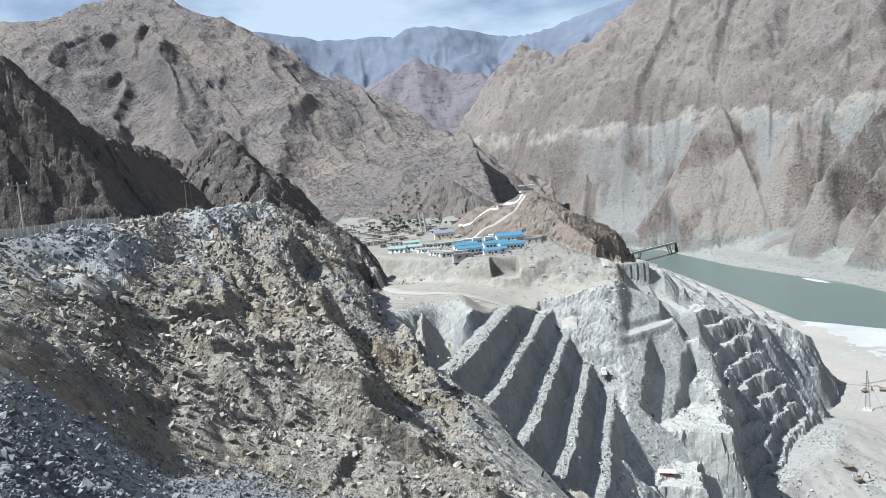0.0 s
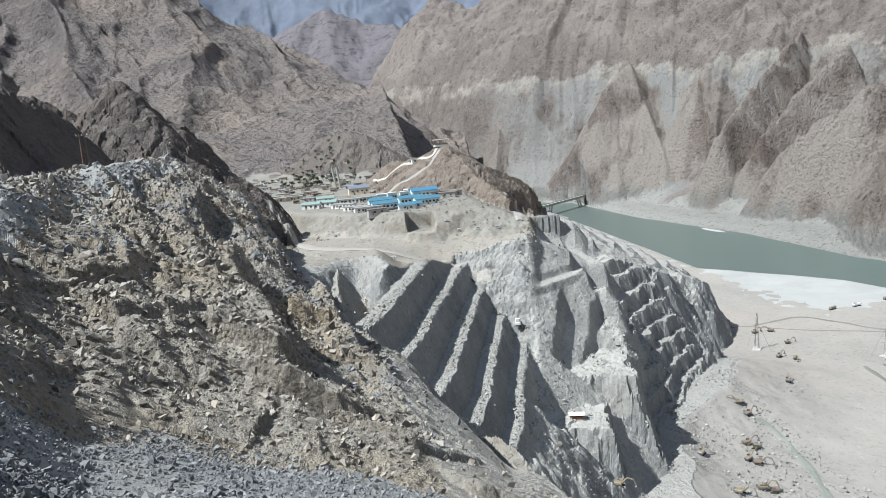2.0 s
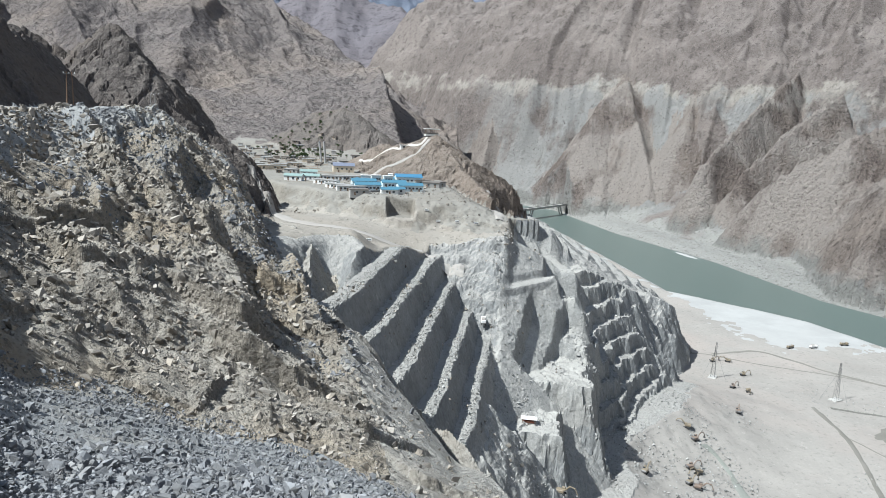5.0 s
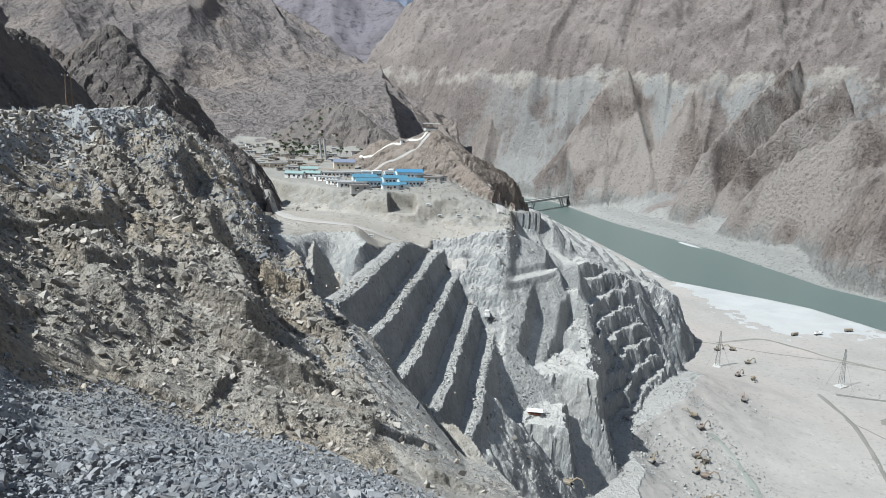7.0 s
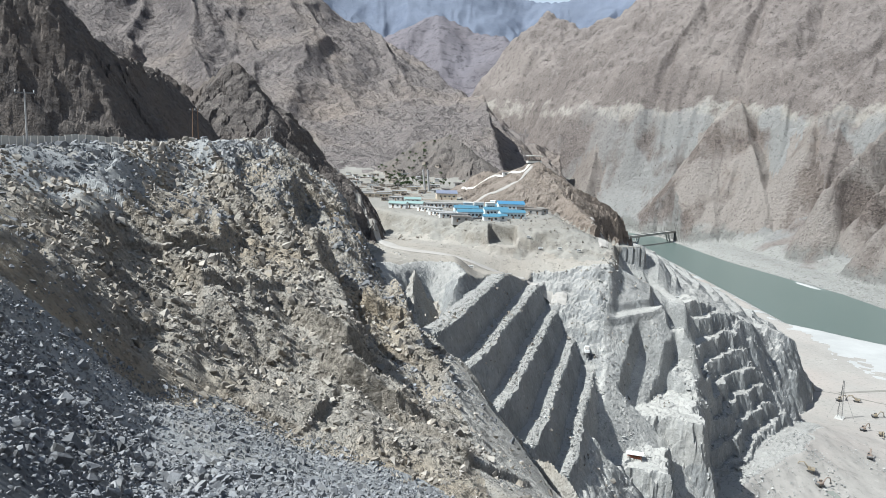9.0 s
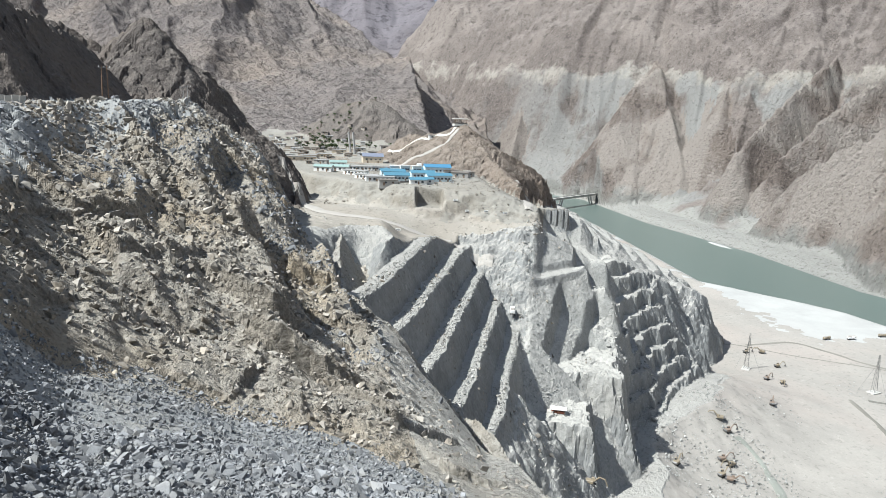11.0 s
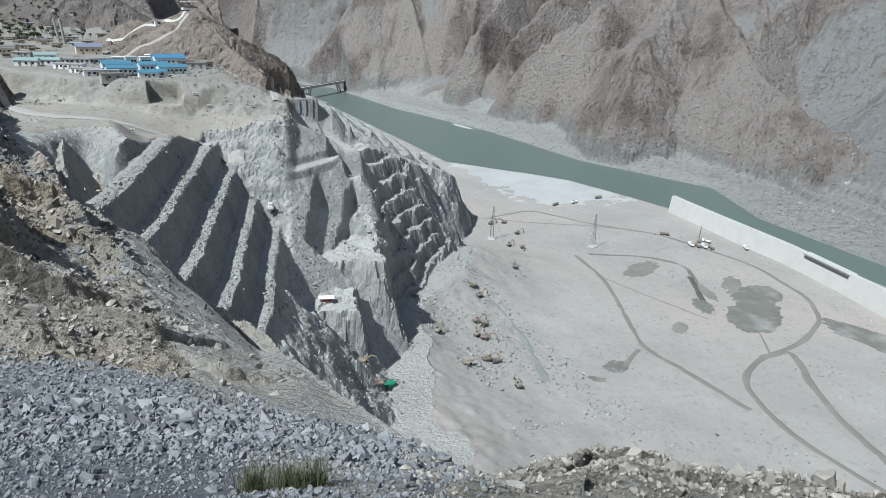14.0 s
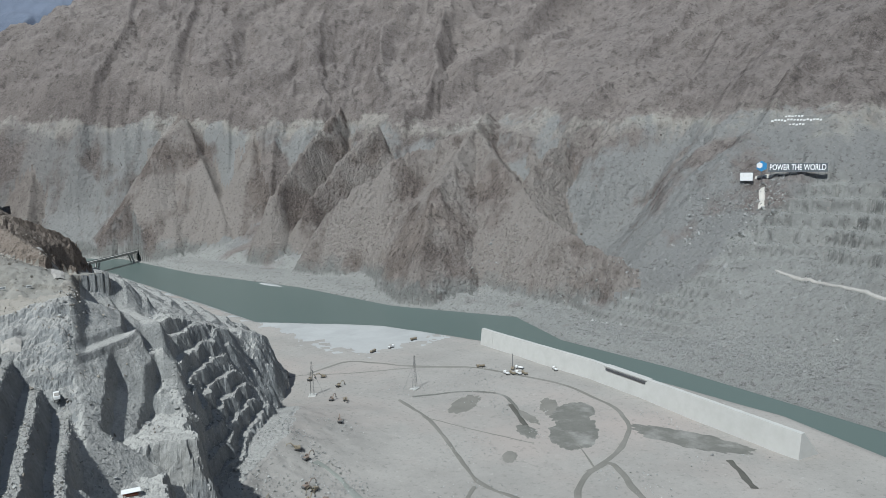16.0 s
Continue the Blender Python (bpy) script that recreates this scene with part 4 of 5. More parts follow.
ribbon("ditch", [(355, 438), (400, 418), (422, 393), (412, 371), (369, 315)], 3.6, MUDDY, "dark wet drainage ditch in the sand", "ditch", seed=6, ragged=0.5)
ribbon("ditch", [(330, 395), (345, 350), (360, 300)], 1.2, TRACK, "thin dark drainage line", "ditch", seed=7)
ribbon("ditch", [(395, 305), (372, 270), (352, 245)], 1.2, TRACK, "thin dark drainage line", "ditch", seed=17)
patch("damp_patch", 425, 322, 22, 16, 20, MUDDY, "dark damp mud patch in the sand", "mud", lift=0.4, seed=31)
ribbon("ditch", [(434, 200), (424, 188), (414, 178), (400, 166)], 5, DARKMUD, "dark wet gully cut in the sand", "ditch", seed=41, ragged=0.9, step=2)
ribbon("ditch", [(408, 372), (394, 350), (378, 326)], 4.5, DARKMUD, "dark wet drainage trench", "ditch", lift=0.6, seed=43, ragged=0.7, step=2)
patch("damp_patch", 400, 298, 30, 18, 30, MUDDY, "dark damp mud patch in the sand", "mud", seed=1)
patch("damp_patch", 372, 322, 14, 7, 60, MUDDY, "dark damp mud patch in the sand", "mud", seed=2)
patch("damp_patch", 446, 232, 40, 14, -75, MUDDY, "dark damp mud beside the dam wall", "mud", seed=3)
patch("damp_patch", 252, 272, 9, 6, 20, MUDDY, "small dark damp hollow", "mud", seed=4)
patch("damp_patch", 232, 262, 6, 3, -30, MUDDY, "small dark damp hollow", "mud", seed=5)
patch("damp_patch", 380, 395, 22, 9, 20, TRACK, "faint damp patch in the sand", "mud", seed=6)
ribbon("sludge", [(214, 362), (222, 345), (216, 318), (206, 285), (200, 262)], 4.5, SLUDGE, "grey green sludge streak running over the sand", "sludge", seed=8, ragged=0.9)
ribbon("dirt_road", [(112, 560), (118, 520), (104, 470), (96, 425), (92, 405)], 6, DIRT, "pale dirt road round the hill's foot", "road", lift=0.6, seed=9)
ribbon("dirt_road", [(-110, 560), (-70, 470), (-45, 425), (-25, 395), (20, 382), (55, 376), (70, 372)], 7, DIRT, "pale dirt road over the plateau to the benches", "road", lift=0.6, seed=10)
HILL_ROAD = [(10, 575), (19, 589), (33, 586), (50, 582), (61, 584), (67, 590), (72, 602)]
ribbon("dirt_road", HILL_ROAD, 2.6, DIRT, "pale dirt road up the hill", "road", lift=0.6, seed=12)
PATH_UP = [(9.5, 648), (17, 636), (27.5, 634), (38, 638), (47, 634), (55, 600), (60, 589), (63, 597), (70, 604)]
ribbon("path", PATH_UP, 2.8, PATH, "whitewashed walled path zigzagging up the hill", "path", lift=1.0, seed=13, ragged=0.1, step=2.5)
ribbon("bank_road", [(790, 320), (770, 262), (745, 196), (735, 120)], 3.5, DIRT, "pale haul road below the benches", "road", lift=1.0, seed=16)
patch("sandbar", 560, 1062, 30, 7, 100, SANDBANK, "pale sandbar lying in the river", "sandbar", seed=9, level=0.8)
patch("damp_patch", 395, 340, 16, 5, 70, TRACK, "faint damp patch in the sand", "mud", seed=11)
patch("damp_patch", 330, 300, 10, 5, 30, TRACK, "faint damp patch in the sand", "mud", seed=12)
patch("damp_patch", 425, 345, 20, 8, 40, TRACK, "faint damp patch in the sand", "mud", seed=13)


# ---- dam wall, bridge, sign ----
def dam_wall():
    ob = thing("cofferdam_wall", "long pale concrete cofferdam with a sloping face", "dam")
    line_pts = [(531, 520), (528, 500), (521, 435), (514, 365), (497, 285), (478, 200), (470, 165)]
    crown, batter = 4.0, 17.0
    for k, ((x0, y0), (x1, y1)) in enumerate(zip(line_pts[:-1], line_pts[1:])):
        bm = bmesh.new()
        ring = []
        for (x, y) in ((x0, y0), (x1, y1)):
            n = Vector((y0 - y1, x1 - x0)).normalized()
            prof = [(crown, 21.5), (-0.0, 21.5), (-0.0, 20.6), (-batter, 2.0), (-batter, -3), (crown + 3, -6)]
            ring.append([bm.verts.new((x + n.x * -u, y + n.y * -u, z)) for u, z in prof])
        for i in range(6):
            bm.faces.new((ring[0][i], ring[0][(i + 1) % 6], ring[1][(i + 1) % 6], ring[1][i]))
        bm.faces.new(ring[0])
        bm.faces.new(ring[1][::-1])
        part("wall_section", bm, CONC, ob)
    a = math.degrees(math.atan2(497 - 514, 285 - 365))
    bm = bmesh.new()
    # solid near-black box, painted to stand for shade inside the gallery slot
    box(bm, 501, 322, 18.6, 3.0, 46, 1.6, 180 - a)
    part("gallery_shade_strip", bm, CONC_SHADE, ob, "long dark strip for the shaded gallery slot under the crown")
    bm = bmesh.new()
    box(bm, 503.5, 322, 20.9, 7.0, 50, 1.0, 180 - a)
    part("gallery_roof", bm, CONC, ob)
    return ob


dam_wall()


def bridge():
    ob = thing("road_bridge", "grey concrete road bridge on raking piers over the river", "bridge")
    a, b = Vector((360, 1404, 22)), Vector((529, 1565, 22))
    d = (b - a)
    n = d.length
    turn = math.degrees(math.atan2(d.y, d.x))
    c = (a + b) / 2
    part("deck", one_box(c.x, c.y, 22, n + 20, 11, 0.9, turn), CONC, ob)
    side = Vector((-d.y, d.x, 0)).normalized()
    for s in (-3.4, 3.4):
        q = c + side * s
        part("girder", one_box(q.x, q.y, 20.2, n, 1.0, 2.6, turn), GREYW, ob)
    for s in (-5.2, 5.2):
        q = c + side * s
        part("railing", one_box(q.x, q.y, 23.1, n + 16, 0.3, 1.2, turn), STEEL, ob)
    for f, lean in ((0.22, -10), (0.72, 16)):
        p = a + d * f
        foot = p + d.normalized() * lean
        bm = bmesh.new()
        for s in (-3, 3):
            rod(bm, p + side * s - Vector((0, 0, 3)), Vector((foot.x, foot.y, -6)) + side * s, 1.6, 8)
        part("pier", bm, GREYW, ob)
    for e in (a, b):
        part("abutment", one_box(e.x, e.y, 12, 12, 14, 19, turn), CONC, ob)
    return ob


bridge()


def hillside_sign():
    ob = thing("hillside_sign", "long dark sign board with white lettering on posts", "sign")
    x0, y0, x1, y1 = 926, 388, 944, 322
    mid = Vector(((x0 + x1) / 2, (y0 + y1) / 2))
    zb = max(ground_z(x0, y0), ground_z(x1, y1), ground_z(mid.x, mid.y)) + 5
    length = math.hypot(x1 - x0, y1 - y0)
    turn = math.degrees(math.atan2(y1 - y0, x1 - x0))
    part("board", one_box(mid.x, mid.y, zb + 5, length, 0.6, 11, turn), plain_mat("dark_grey_board", (0.10, 0.11, 0.12), 0.7, size=6), ob)
    fc = bpy.data.curves.new("lettering", "FONT")
    fc.body = "POWER THE WORLD"
    fc.size = 10.5
    fc.extrude = 0.15
    fc.offset = 0.12
    fc.align_x, fc.align_y = "CENTER", "CENTER"
    fc.materials.append(plain_mat("white_letters", (0.85, 0.85, 0.85), 0.6, wear=0.1))
    t = new("lettering", fc)
    n = Vector((y1 - y0, x0 - x1)).normalized()
    n = n if n.dot(mid) < 0 else -n
    width = 9.1 * 10.5 * 0.62
    t.matrix_basis = Matrix.Translation((mid.x + n.x * 0.7, mid.y + n.y * 0.7, zb + 5)) @ pose(0, 0, 0, 90, 0, turn) @ Matrix.Diagonal((62 / width * 0.62, 1, 1, 1))
    t.parent = ob
    for f in np.linspace(0.04, 0.96, 9):
        px, py = x0 + (x1 - x0) * f, y0 + (y1 - y0) * f
        part("post", one_rod((px - n.x, py - n.y, ground_z(px, py) - 2), (px - n.x, py - n.y, zb + 9), 0.3), STEEL, ob)
    e = Vector((x1 - x0, y1 - y0)).normalized()
    hx, hy = x0 - e.x * 8, y0 - e.y * 8
    emblem = thing("emblem_board", "blue and white shield-shaped emblem board", "sign")
    bm = bmesh.new()
    rod(bm, (hx + n.x * 0.4, hy + n.y * 0.4, zb + 7), (hx - n.x * 0.4, hy - n.y * 0.4, zb + 7), 7, 6)
    part("blue_shape", bm, plain_mat("emblem_blue", (0.03, 0.20, 0.42), 0.6), emblem)
    bm = bmesh.new()
    rod(bm, (hx + n.x * 0.9 - e.x * 2.5, hy + n.y * 0.9 - e.y * 2.5, zb + 8), (hx + n.x * 0.3 - e.x * 2.5, hy + n.y * 0.3 - e.y * 2.5, zb + 8), 4, 6)
    part("white_shape", bm, WHITE, emblem)
    part("post", one_rod((hx - n.x, hy - n.y, ground_z(hx, hy) - 3), (hx - n.x, hy - n.y, zb + 8), 0.4), STEEL, emblem)
    wx, wy = x0 - e.x * 26, y0 - e.y * 26
    panel = thing("notice_board", "square white notice board with a dark edge", "sign")
    zz = ground_z(wx, wy)
    part("frame", one_box(wx, wy, zz + 11, 17, 0.5, 12, turn), STEEL, panel)
    part("panel", one_box(wx + n.x * 0.5, wy + n.y * 0.5, zz + 11, 15.6, 0.5, 10.6, turn), WHITE, panel)
    for s in (-6, 6):
        part("post", one_rod((wx + e.x * s - n.x * 0.5, wy + e.y * s - n.y * 0.5, zz - 2), (wx + e.x * s - n.x * 0.5, wy + e.y * s - n.y * 0.5, zz + 8), 0.35), STEEL, panel)


hillside_sign()
ribbon("chute", [(922, 394), (905, 386), (885, 377), (868, 370)], 7, PATH, "white concrete chute running down the benches", "chute", lift=1.4, seed=21, ragged=0.15)
ribbon("chute", [(935, 412), (938, 385), (945, 345)], 3, PATH, "white concrete kerb along the top bench", "kerb", lift=1.2, seed=22, ragged=0.3)


# ---- buildings ----
def house(name, w, d, h, wall, roof, pitch, label, doors=1, windows=3, group=""):
    """A low building with its long side on x: walls, a roof with eaves, doors and windows."""
    ob = thing(name, label, "building", group)
    part("wall", one_box(0, 0, h / 2 - 1, w, d, h + 2), wall, ob)
    bm = bmesh.new()
    if pitch:
        e, r = 0.5, pitch
        for s in (-1, 1):
            v = [bm.verts.new(p) for p in ((-w / 2 - e, s * (d / 2 + e), h - 0.15), (w / 2 + e, s * (d / 2 + e), h - 0.15), (w / 2 + e, 0, h + r), (-w / 2 - e, 0, h + r),
                                           (-w / 2 - e, s * (d / 2 + e), h + 0.05), (w / 2 + e, s * (d / 2 + e), h + 0.05), (w / 2 + e, 0, h + r + 0.2), (-w / 2 - e, 0, h + r + 0.2))]
            for f in ((0, 1, 2, 3), (4, 5, 6, 7), (0, 1, 5, 4), (2, 3, 7, 6), (1, 2, 6, 5), (0, 3, 7, 4)):
                bm.faces.new([v[i] for i in f])
        part("roof", bm, roof, ob)
        for s in (-1, 1):
            bm = bmesh.new()
            v = [bm.verts.new(p) for p in ((s * w / 2, -d / 2, h), (s * w / 2, d / 2, h), (s * w / 2, 0, h + r))]
            v2 = [bm.verts.new((p.co.x - s * 0.2, p.co.y, p.co.z)) for p in v]
            bm.faces.new(v)
            bm.faces.new(v2)
            for i in range(3):
                bm.faces.new((v[i], v[(i + 1) % 3], v2[(i + 1) % 3], v2[i]))
            part("gable", bm, wall, ob)
    else:
        part("roof", one_box(0, 0, h + 0.2, w + 0.8, d + 0.8, 0.4), roof, ob)
    for k in range(doors):
        part("door", one_box(-w / 2 + w * (k + 0.5) / doors, -d / 2 - 0.03, 1.0, 1.0, 0.12, 2.0), TIMBER, ob)
    for k in range(windows):
        f = -w / 2 + w * (k + 0.9) / (windows + 0.6)
        win = part("window", one_box(f, -d / 2 - 0.02, h * 0.55, 1.5, 0.12, 1.3), GLASS, ob)
        part("sill", one_box(f, -d / 2 - 0.1, h * 0.55 - 0.72, 1.7, 0.25, 0.1), WHITE, win)
    part("side_window", one_box(w / 2 + 0.02, 0, h * 0.55, 0.1, 1.5, 1.2), GLASS, ob)
    return ob


blue_a = house("camp_building", 17, 9, 4.2, LBLUE, BLUE, 1.5, "light blue prefabricated camp building with a blue sheet roof", 3, 6, "blue-roofed camp")
stand(blue_a, 14, 470, 8)
for x, y, a in ((12, 494, 8), (33, 492, 8), (43, 474, 10)):
    stand_copy(blue_a, x, y, a)
blue_b = house("camp_building", 20, 10, 5.5, LBLUE, BLUE2, 2.0, "two-storey light blue camp building with a deep blue roof", 2, 6, "blue-roofed camp")
stand(blue_b, 47, 532, 6)
blue_c = house("camp_building", 11, 6, 3.0, WHITE, BLUE, 1.2, "small white camp building with a blue roof", 1, 2, "blue-roofed camp")
stand(blue_c, 33, 462, 12)
for x, y, a in ((36, 536, -20), (28, 455, 5), (8, 510, 90)):
    stand_copy(blue_c, x, y, a)
cabin = house("site_cabin", 7, 3, 5.6, LBLUE, WHITE, 0, "stacked pale blue site cabins with flat white roofs", 1, 3, "site cabins")
stand(cabin, 22, 520, 10)
for x, y, a in ((31, 524, 15), (14, 516, 0), (34, 545, 80)):
    stand_copy(cabin, x, y, a)
cream = house("long_house", 18, 10, 5.5, CREAM, SLATE, 2.4, "cream plastered house with a slate blue roof", 2, 4)
stand(cream, -3, 612, 6)
green_h = house("workshop", 13, 7, 3.4, WHITE, TEAL, 1.4, "white workshop with a grey green sheet roof", 2, 3, "workshops")
stand(green_h, -38, 515, -12)
for x, y, a in ((-26, 522, -12), (-30, 560, 5)):
    stand_copy(green_h, x, y, a)
low_h = house("barrack", 19, 5, 3.0, WHITE, TIN, 0, "long low white barrack with a flat tin roof", 4, 6, "white barracks")
stand(low_h, -14, 498, -32)
for x, y, a in ((-5, 478, -32), (3, 462, 8), (2, 540, 12), (-12, 535, 0)):
    stand_copy(low_h, x, y, a)
brown_h = house("store_building", 12, 6, 3.4, GREYW, DARKR, 0, "grey block store building with a dark flat roof", 2, 2, "store buildings")
stand(brown_h, 62, 508, -8)
for x, y, a in ((58, 530, 4), (68, 520, 30), (8, 448, 10), (-2, 690, 8), (10, 676, 6)):
    stand_copy(brown_h, x, y, a)
DRYROOF = plain_mat("earth_flat_roof", (0.2, 0.178, 0.152), 0.95, wear=0.6, size=3)
mud_protos = []
for w, d, h, wall, roof, lab in ((8, 6, 2.8, MUD, DRYROOF, "small mud-plastered village house with a flat earth roof"), (11, 5, 3.0, GREYW, TIN, "small grey block village house with a tin roof"), (6, 5, 2.6, WHITE, DRYROOF, "small whitewashed village house with a flat roof"), (5, 4, 2.4, MUD, DRYROOF, "small mud hut with a flat earth roof"), (14, 5, 3.2, CREAM, TIN, "long cream village house with a tin roof")):
    mud_protos.append(house("village_house", w, d, h, wall, roof, 0, lab, 1, 2, "village houses"))
rnd = random.Random(7)
spots = []
while len(spots) < 74:
    y = rnd.uniform(560, 900)
    x = rnd.uniform(-0.155, -0.015) * y
    if all((x - a) ** 2 + (y - b) ** 2 > rnd.choice((90, 150, 240)) for a, b in spots) and (x < -34 or y > 660):
        spots.append((x, y))
for k, (x, y) in enumerate(spots):
    n = k if k < 5 else rnd.choice((0, 0, 1, 2, 3, 3, 3, 4))
    p = mud_protos[n]
    (stand if k < 5 else stand_copy)(p, x, y, rnd.choice((-15, 0, 10, 75, 95)) + rnd.uniform(-8, 8))
wall_proto = thing("yard_wall", "low rough stone yard wall in the village", "wall", "village yard walls")
bm = bmesh.new()
for k in range(12):
    box(bm, -8.2 + k * 1.5, rnd.uniform(-0.1, 0.1), 0.3, 1.6, 0.5, 1.2 + rnd.uniform(-0.2, 0.3), rnd.uniform(-4, 4))
part("masonry", bm, MUD, wall_proto)
for k in range(46):
    y = rnd.uniform(540, 880)
    x = rnd.uniform(-0.16, -0.02) * y
    (stand if k == 0 else stand_copy)(wall_proto, x, y, rnd.choice((0, 90, 20, -30)) + rnd.uniform(-10, 10))


def pavilion():
    ob = thing("hilltop_pavilion", "open flat-roofed pavilion on the hilltop", "pavilion")
    for x in (-5, -1.7, 1.7, 5):
        for y in (-2.4, 2.4):
            part("post", one_box(x, y, 1.6, 0.35, 0.35, 5.2), TIMBER, ob)
    part("roof", soft_box(13, 7.5, 0.7, 4.4, 0.15), CONC, ob)
    part("platform", one_box(0, 0, -0.8, 12, 7, 1.8), CONC, ob)
    part("parapet", one_box(0, -2.6, 0.6, 11, 0.25, 1.0), DARKR, ob)
    return ob


stand(pavilion(), 72, 605, 10)
hut = house("hill_hut", 8, 4, 3.0, WHITE, TIN, 0, "small white hut on the hillside", 1, 2)
stand(hut, 50, 616, 8)

# two tall steel columns behind the village
for k, (x, y, lean) in enumerate(((-25, 700, 2.5), (-21, 699, 2.0))):
    ob = thing("steel_column", "tall slim pale steel column", "silo", "silo columns")
    part("shaft", one_rod((0, 0, -1), (-lean, 0, 20), 1.1, 12), TIN, ob)
    part("cap", one_rod((-lean, 0, 19.9), (-lean, 0, 21.5), 1.25, 12, 0.3), STEEL, ob)
    stand(ob, x, y)


# ---- machines ----
def excavator(paint, label):
    ob = thing("excavator", label, "excavator", "excavators")
    for s in (-1, 1):
        tr = part("track", soft_box(4.2, 0.75, 0.95, 0.48, 0.3, 0, s * 1.2), RUBBER, ob)
    part("turntable", one_rod((0, 0, 0.9), (0, 0, 1.25), 1.1, 12), STEEL, ob)
    part("body", soft_box(3.6, 2.7, 1.3, 1.9, 0.18, -0.7), paint, ob)
    part("counterweight", soft_box(0.9, 2.8, 1.2, 1.9, 0.25, -2.6), STEEL, ob)
    cab = part("cab", soft_box(1.6, 1.05, 1.7, 2.7, 0.15, 0.7, 0.85), paint, ob)
    part("window", one_box(0.72, 0.85, 2.95, 1.66, 0.9, 0.9), GLASS, cab)
    bm = rod(bmesh.new(), (0.8, -0.3, 2.0), (3.6, -0.3, 4.9), 0.34, 6)
    part("boom", rod(bm, (3.5, -0.3, 4.9), (6.0, -0.3, 4.3), 0.3, 6), paint, ob)
    part("stick", one_rod((5.8, -0.3, 4.7), (7.2, -0.3, 1.6), 0.24, 6), paint, ob)
    part("cylinder", one_rod((1.6, -0.3, 2.0), (3.4, -0.3, 4.3), 0.12, 6), STEEL, ob)
    part("bucket", soft_box(1.0, 1.3, 0.9, 1.1, 0.2, 7.0, -0.3), STEEL, ob)
    return ob


def truck(paint, label):
    ob = thing("dump_truck", label, "truck", "dump trucks")
    part("chassis", one_box(0, 0, 0.9, 8.0, 1.2, 0.4), STEEL, ob)
    cab = part("cab", soft_box(2.0, 2.5, 2.2, 2.1, 0.2, 3.1), paint, ob)
    part("windscreen", one_box(3.65, 0, 2.6, 1.0, 2.2, 0.8), GLASS, cab)
    bm = soft_box(5.2, 2.6, 1.7, 2.15, 0.2, -1.2)
    part("bed", bm, paint, ob)
    part("load", soft_box(4.6, 2.2, 0.6, 3.05, 0.28, -1.2), SAND, ob)
    for x in (3.0, -1.6, -3.0):
        for s in (-1.05, 1.05):
            part("wheel", one_rod((x, s - 0.2, 0.55), (x, s + 0.2, 0.55), 0.55, 12), RUBBER, ob)
    return ob


ex_a = excavator(YELLOW, "dusty yellow tracked excavator on the sand")
ex_b = excavator(ORANGE, "dusty orange tracked excavator on the sand")
stand(ex_a, 210, 371, 150)
stand(ex_b, 211, 361, 20)
for k, (x, y, a) in enumerate(((195, 335, 10), (197, 330, 200), (186, 318, 30), (189, 314, 330), (161, 283, 320), (176, 289, 350), (180, 287, 170), (180, 262, 80), (97, 268, 330), (266, 407, 60), (322, 540, 20), (336, 540, 160), (300, 470, 30), (308, 462, 250), (160, 318, 45), (102, 262, 150), (330, 505, 10))):
    stand_copy(ex_a if k % 3 else ex_b, x, y, a)
tr_a = truck(YELLOW, "dusty yellow dump truck")
tr_b = truck(WHITE, "pale dusty dump truck")
stand(tr_a, 464, 460, 150)
stand(tr_b, 74, 347, 80)
for k, (x, y, a) in enumerate(((466, 428, 70), (470, 424, 70), (474, 420, 70), (478, 416, 70), (488, 431, 110), (421, 577, 20), (446, 578, 10), (484, 586, 0), (508, 404, 60))):
    stand_copy(tr_a if k % 2 else tr_b, x, y, a)
crane = thing("piling_rig", "tall thin yellow piling rig with a leaning mast", "rig")
part("track", soft_box(5, 3.2, 1.0, 0.5, 0.3), RUBBER, crane)
part("body", soft_box(4.5, 3.0, 1.8, 1.9, 0.2), YELLOW, crane)
part("mast", one_rod((1.8, 0, 1.5), (3.2, 0, 15), 0.35, 6), STEEL, crane)
part("stay", one_rod((-1.6, 0, 2.6), (2.9, 0, 11), 0.12, 5), STEEL, crane)
stand(crane, 481, 434, 40)


def mast():
    ob = thing("lattice_mast", "tall thin steel lattice mast with guy wires", "mast")
    top = 30.0
    for sx, sy in ((-1, -1), (1, -1), (1, 1), (-1, 1)):
        part("leg", one_rod((sx * 1.6, sy * 1.6, -1), (sx * 0.35, sy * 0.35, top), 0.1, 5), STEEL, ob)
    for k in range(9):
        z0, z1 = top * k / 9, top * (k + 1) / 9
        w0, w1 = 1.6 - 1.25 * k / 9, 1.6 - 1.25 * (k + 1) / 9
        bm = bmesh.new()
        for a, b in (((-1, -1), (1, -1)), ((1, -1), (1, 1)), ((1, 1), (-1, 1)), ((-1, 1), (-1, -1))):
            rod(bm, (a[0] * w0, a[1] * w0, z0), (b[0] * w1, b[1] * w1, z1), 0.05, 4)
        part("brace", bm, STEEL, ob)
    for a in (20, 140, 260):
        part("guy_wire", one_rod((0, 0, top * 0.8), (11 * math.cos(radians(a)), 11 * math.sin(radians(a)), 0), 0.08, 4), STEEL, ob)
    part("footing", one_box(0, 0, 0.2, 9, 6, 1.2), CONC, ob)
    return ob


m0 = mast()
stand(m0, 374, 452, 20)
stand_copy(m0, 300, 500, 50)

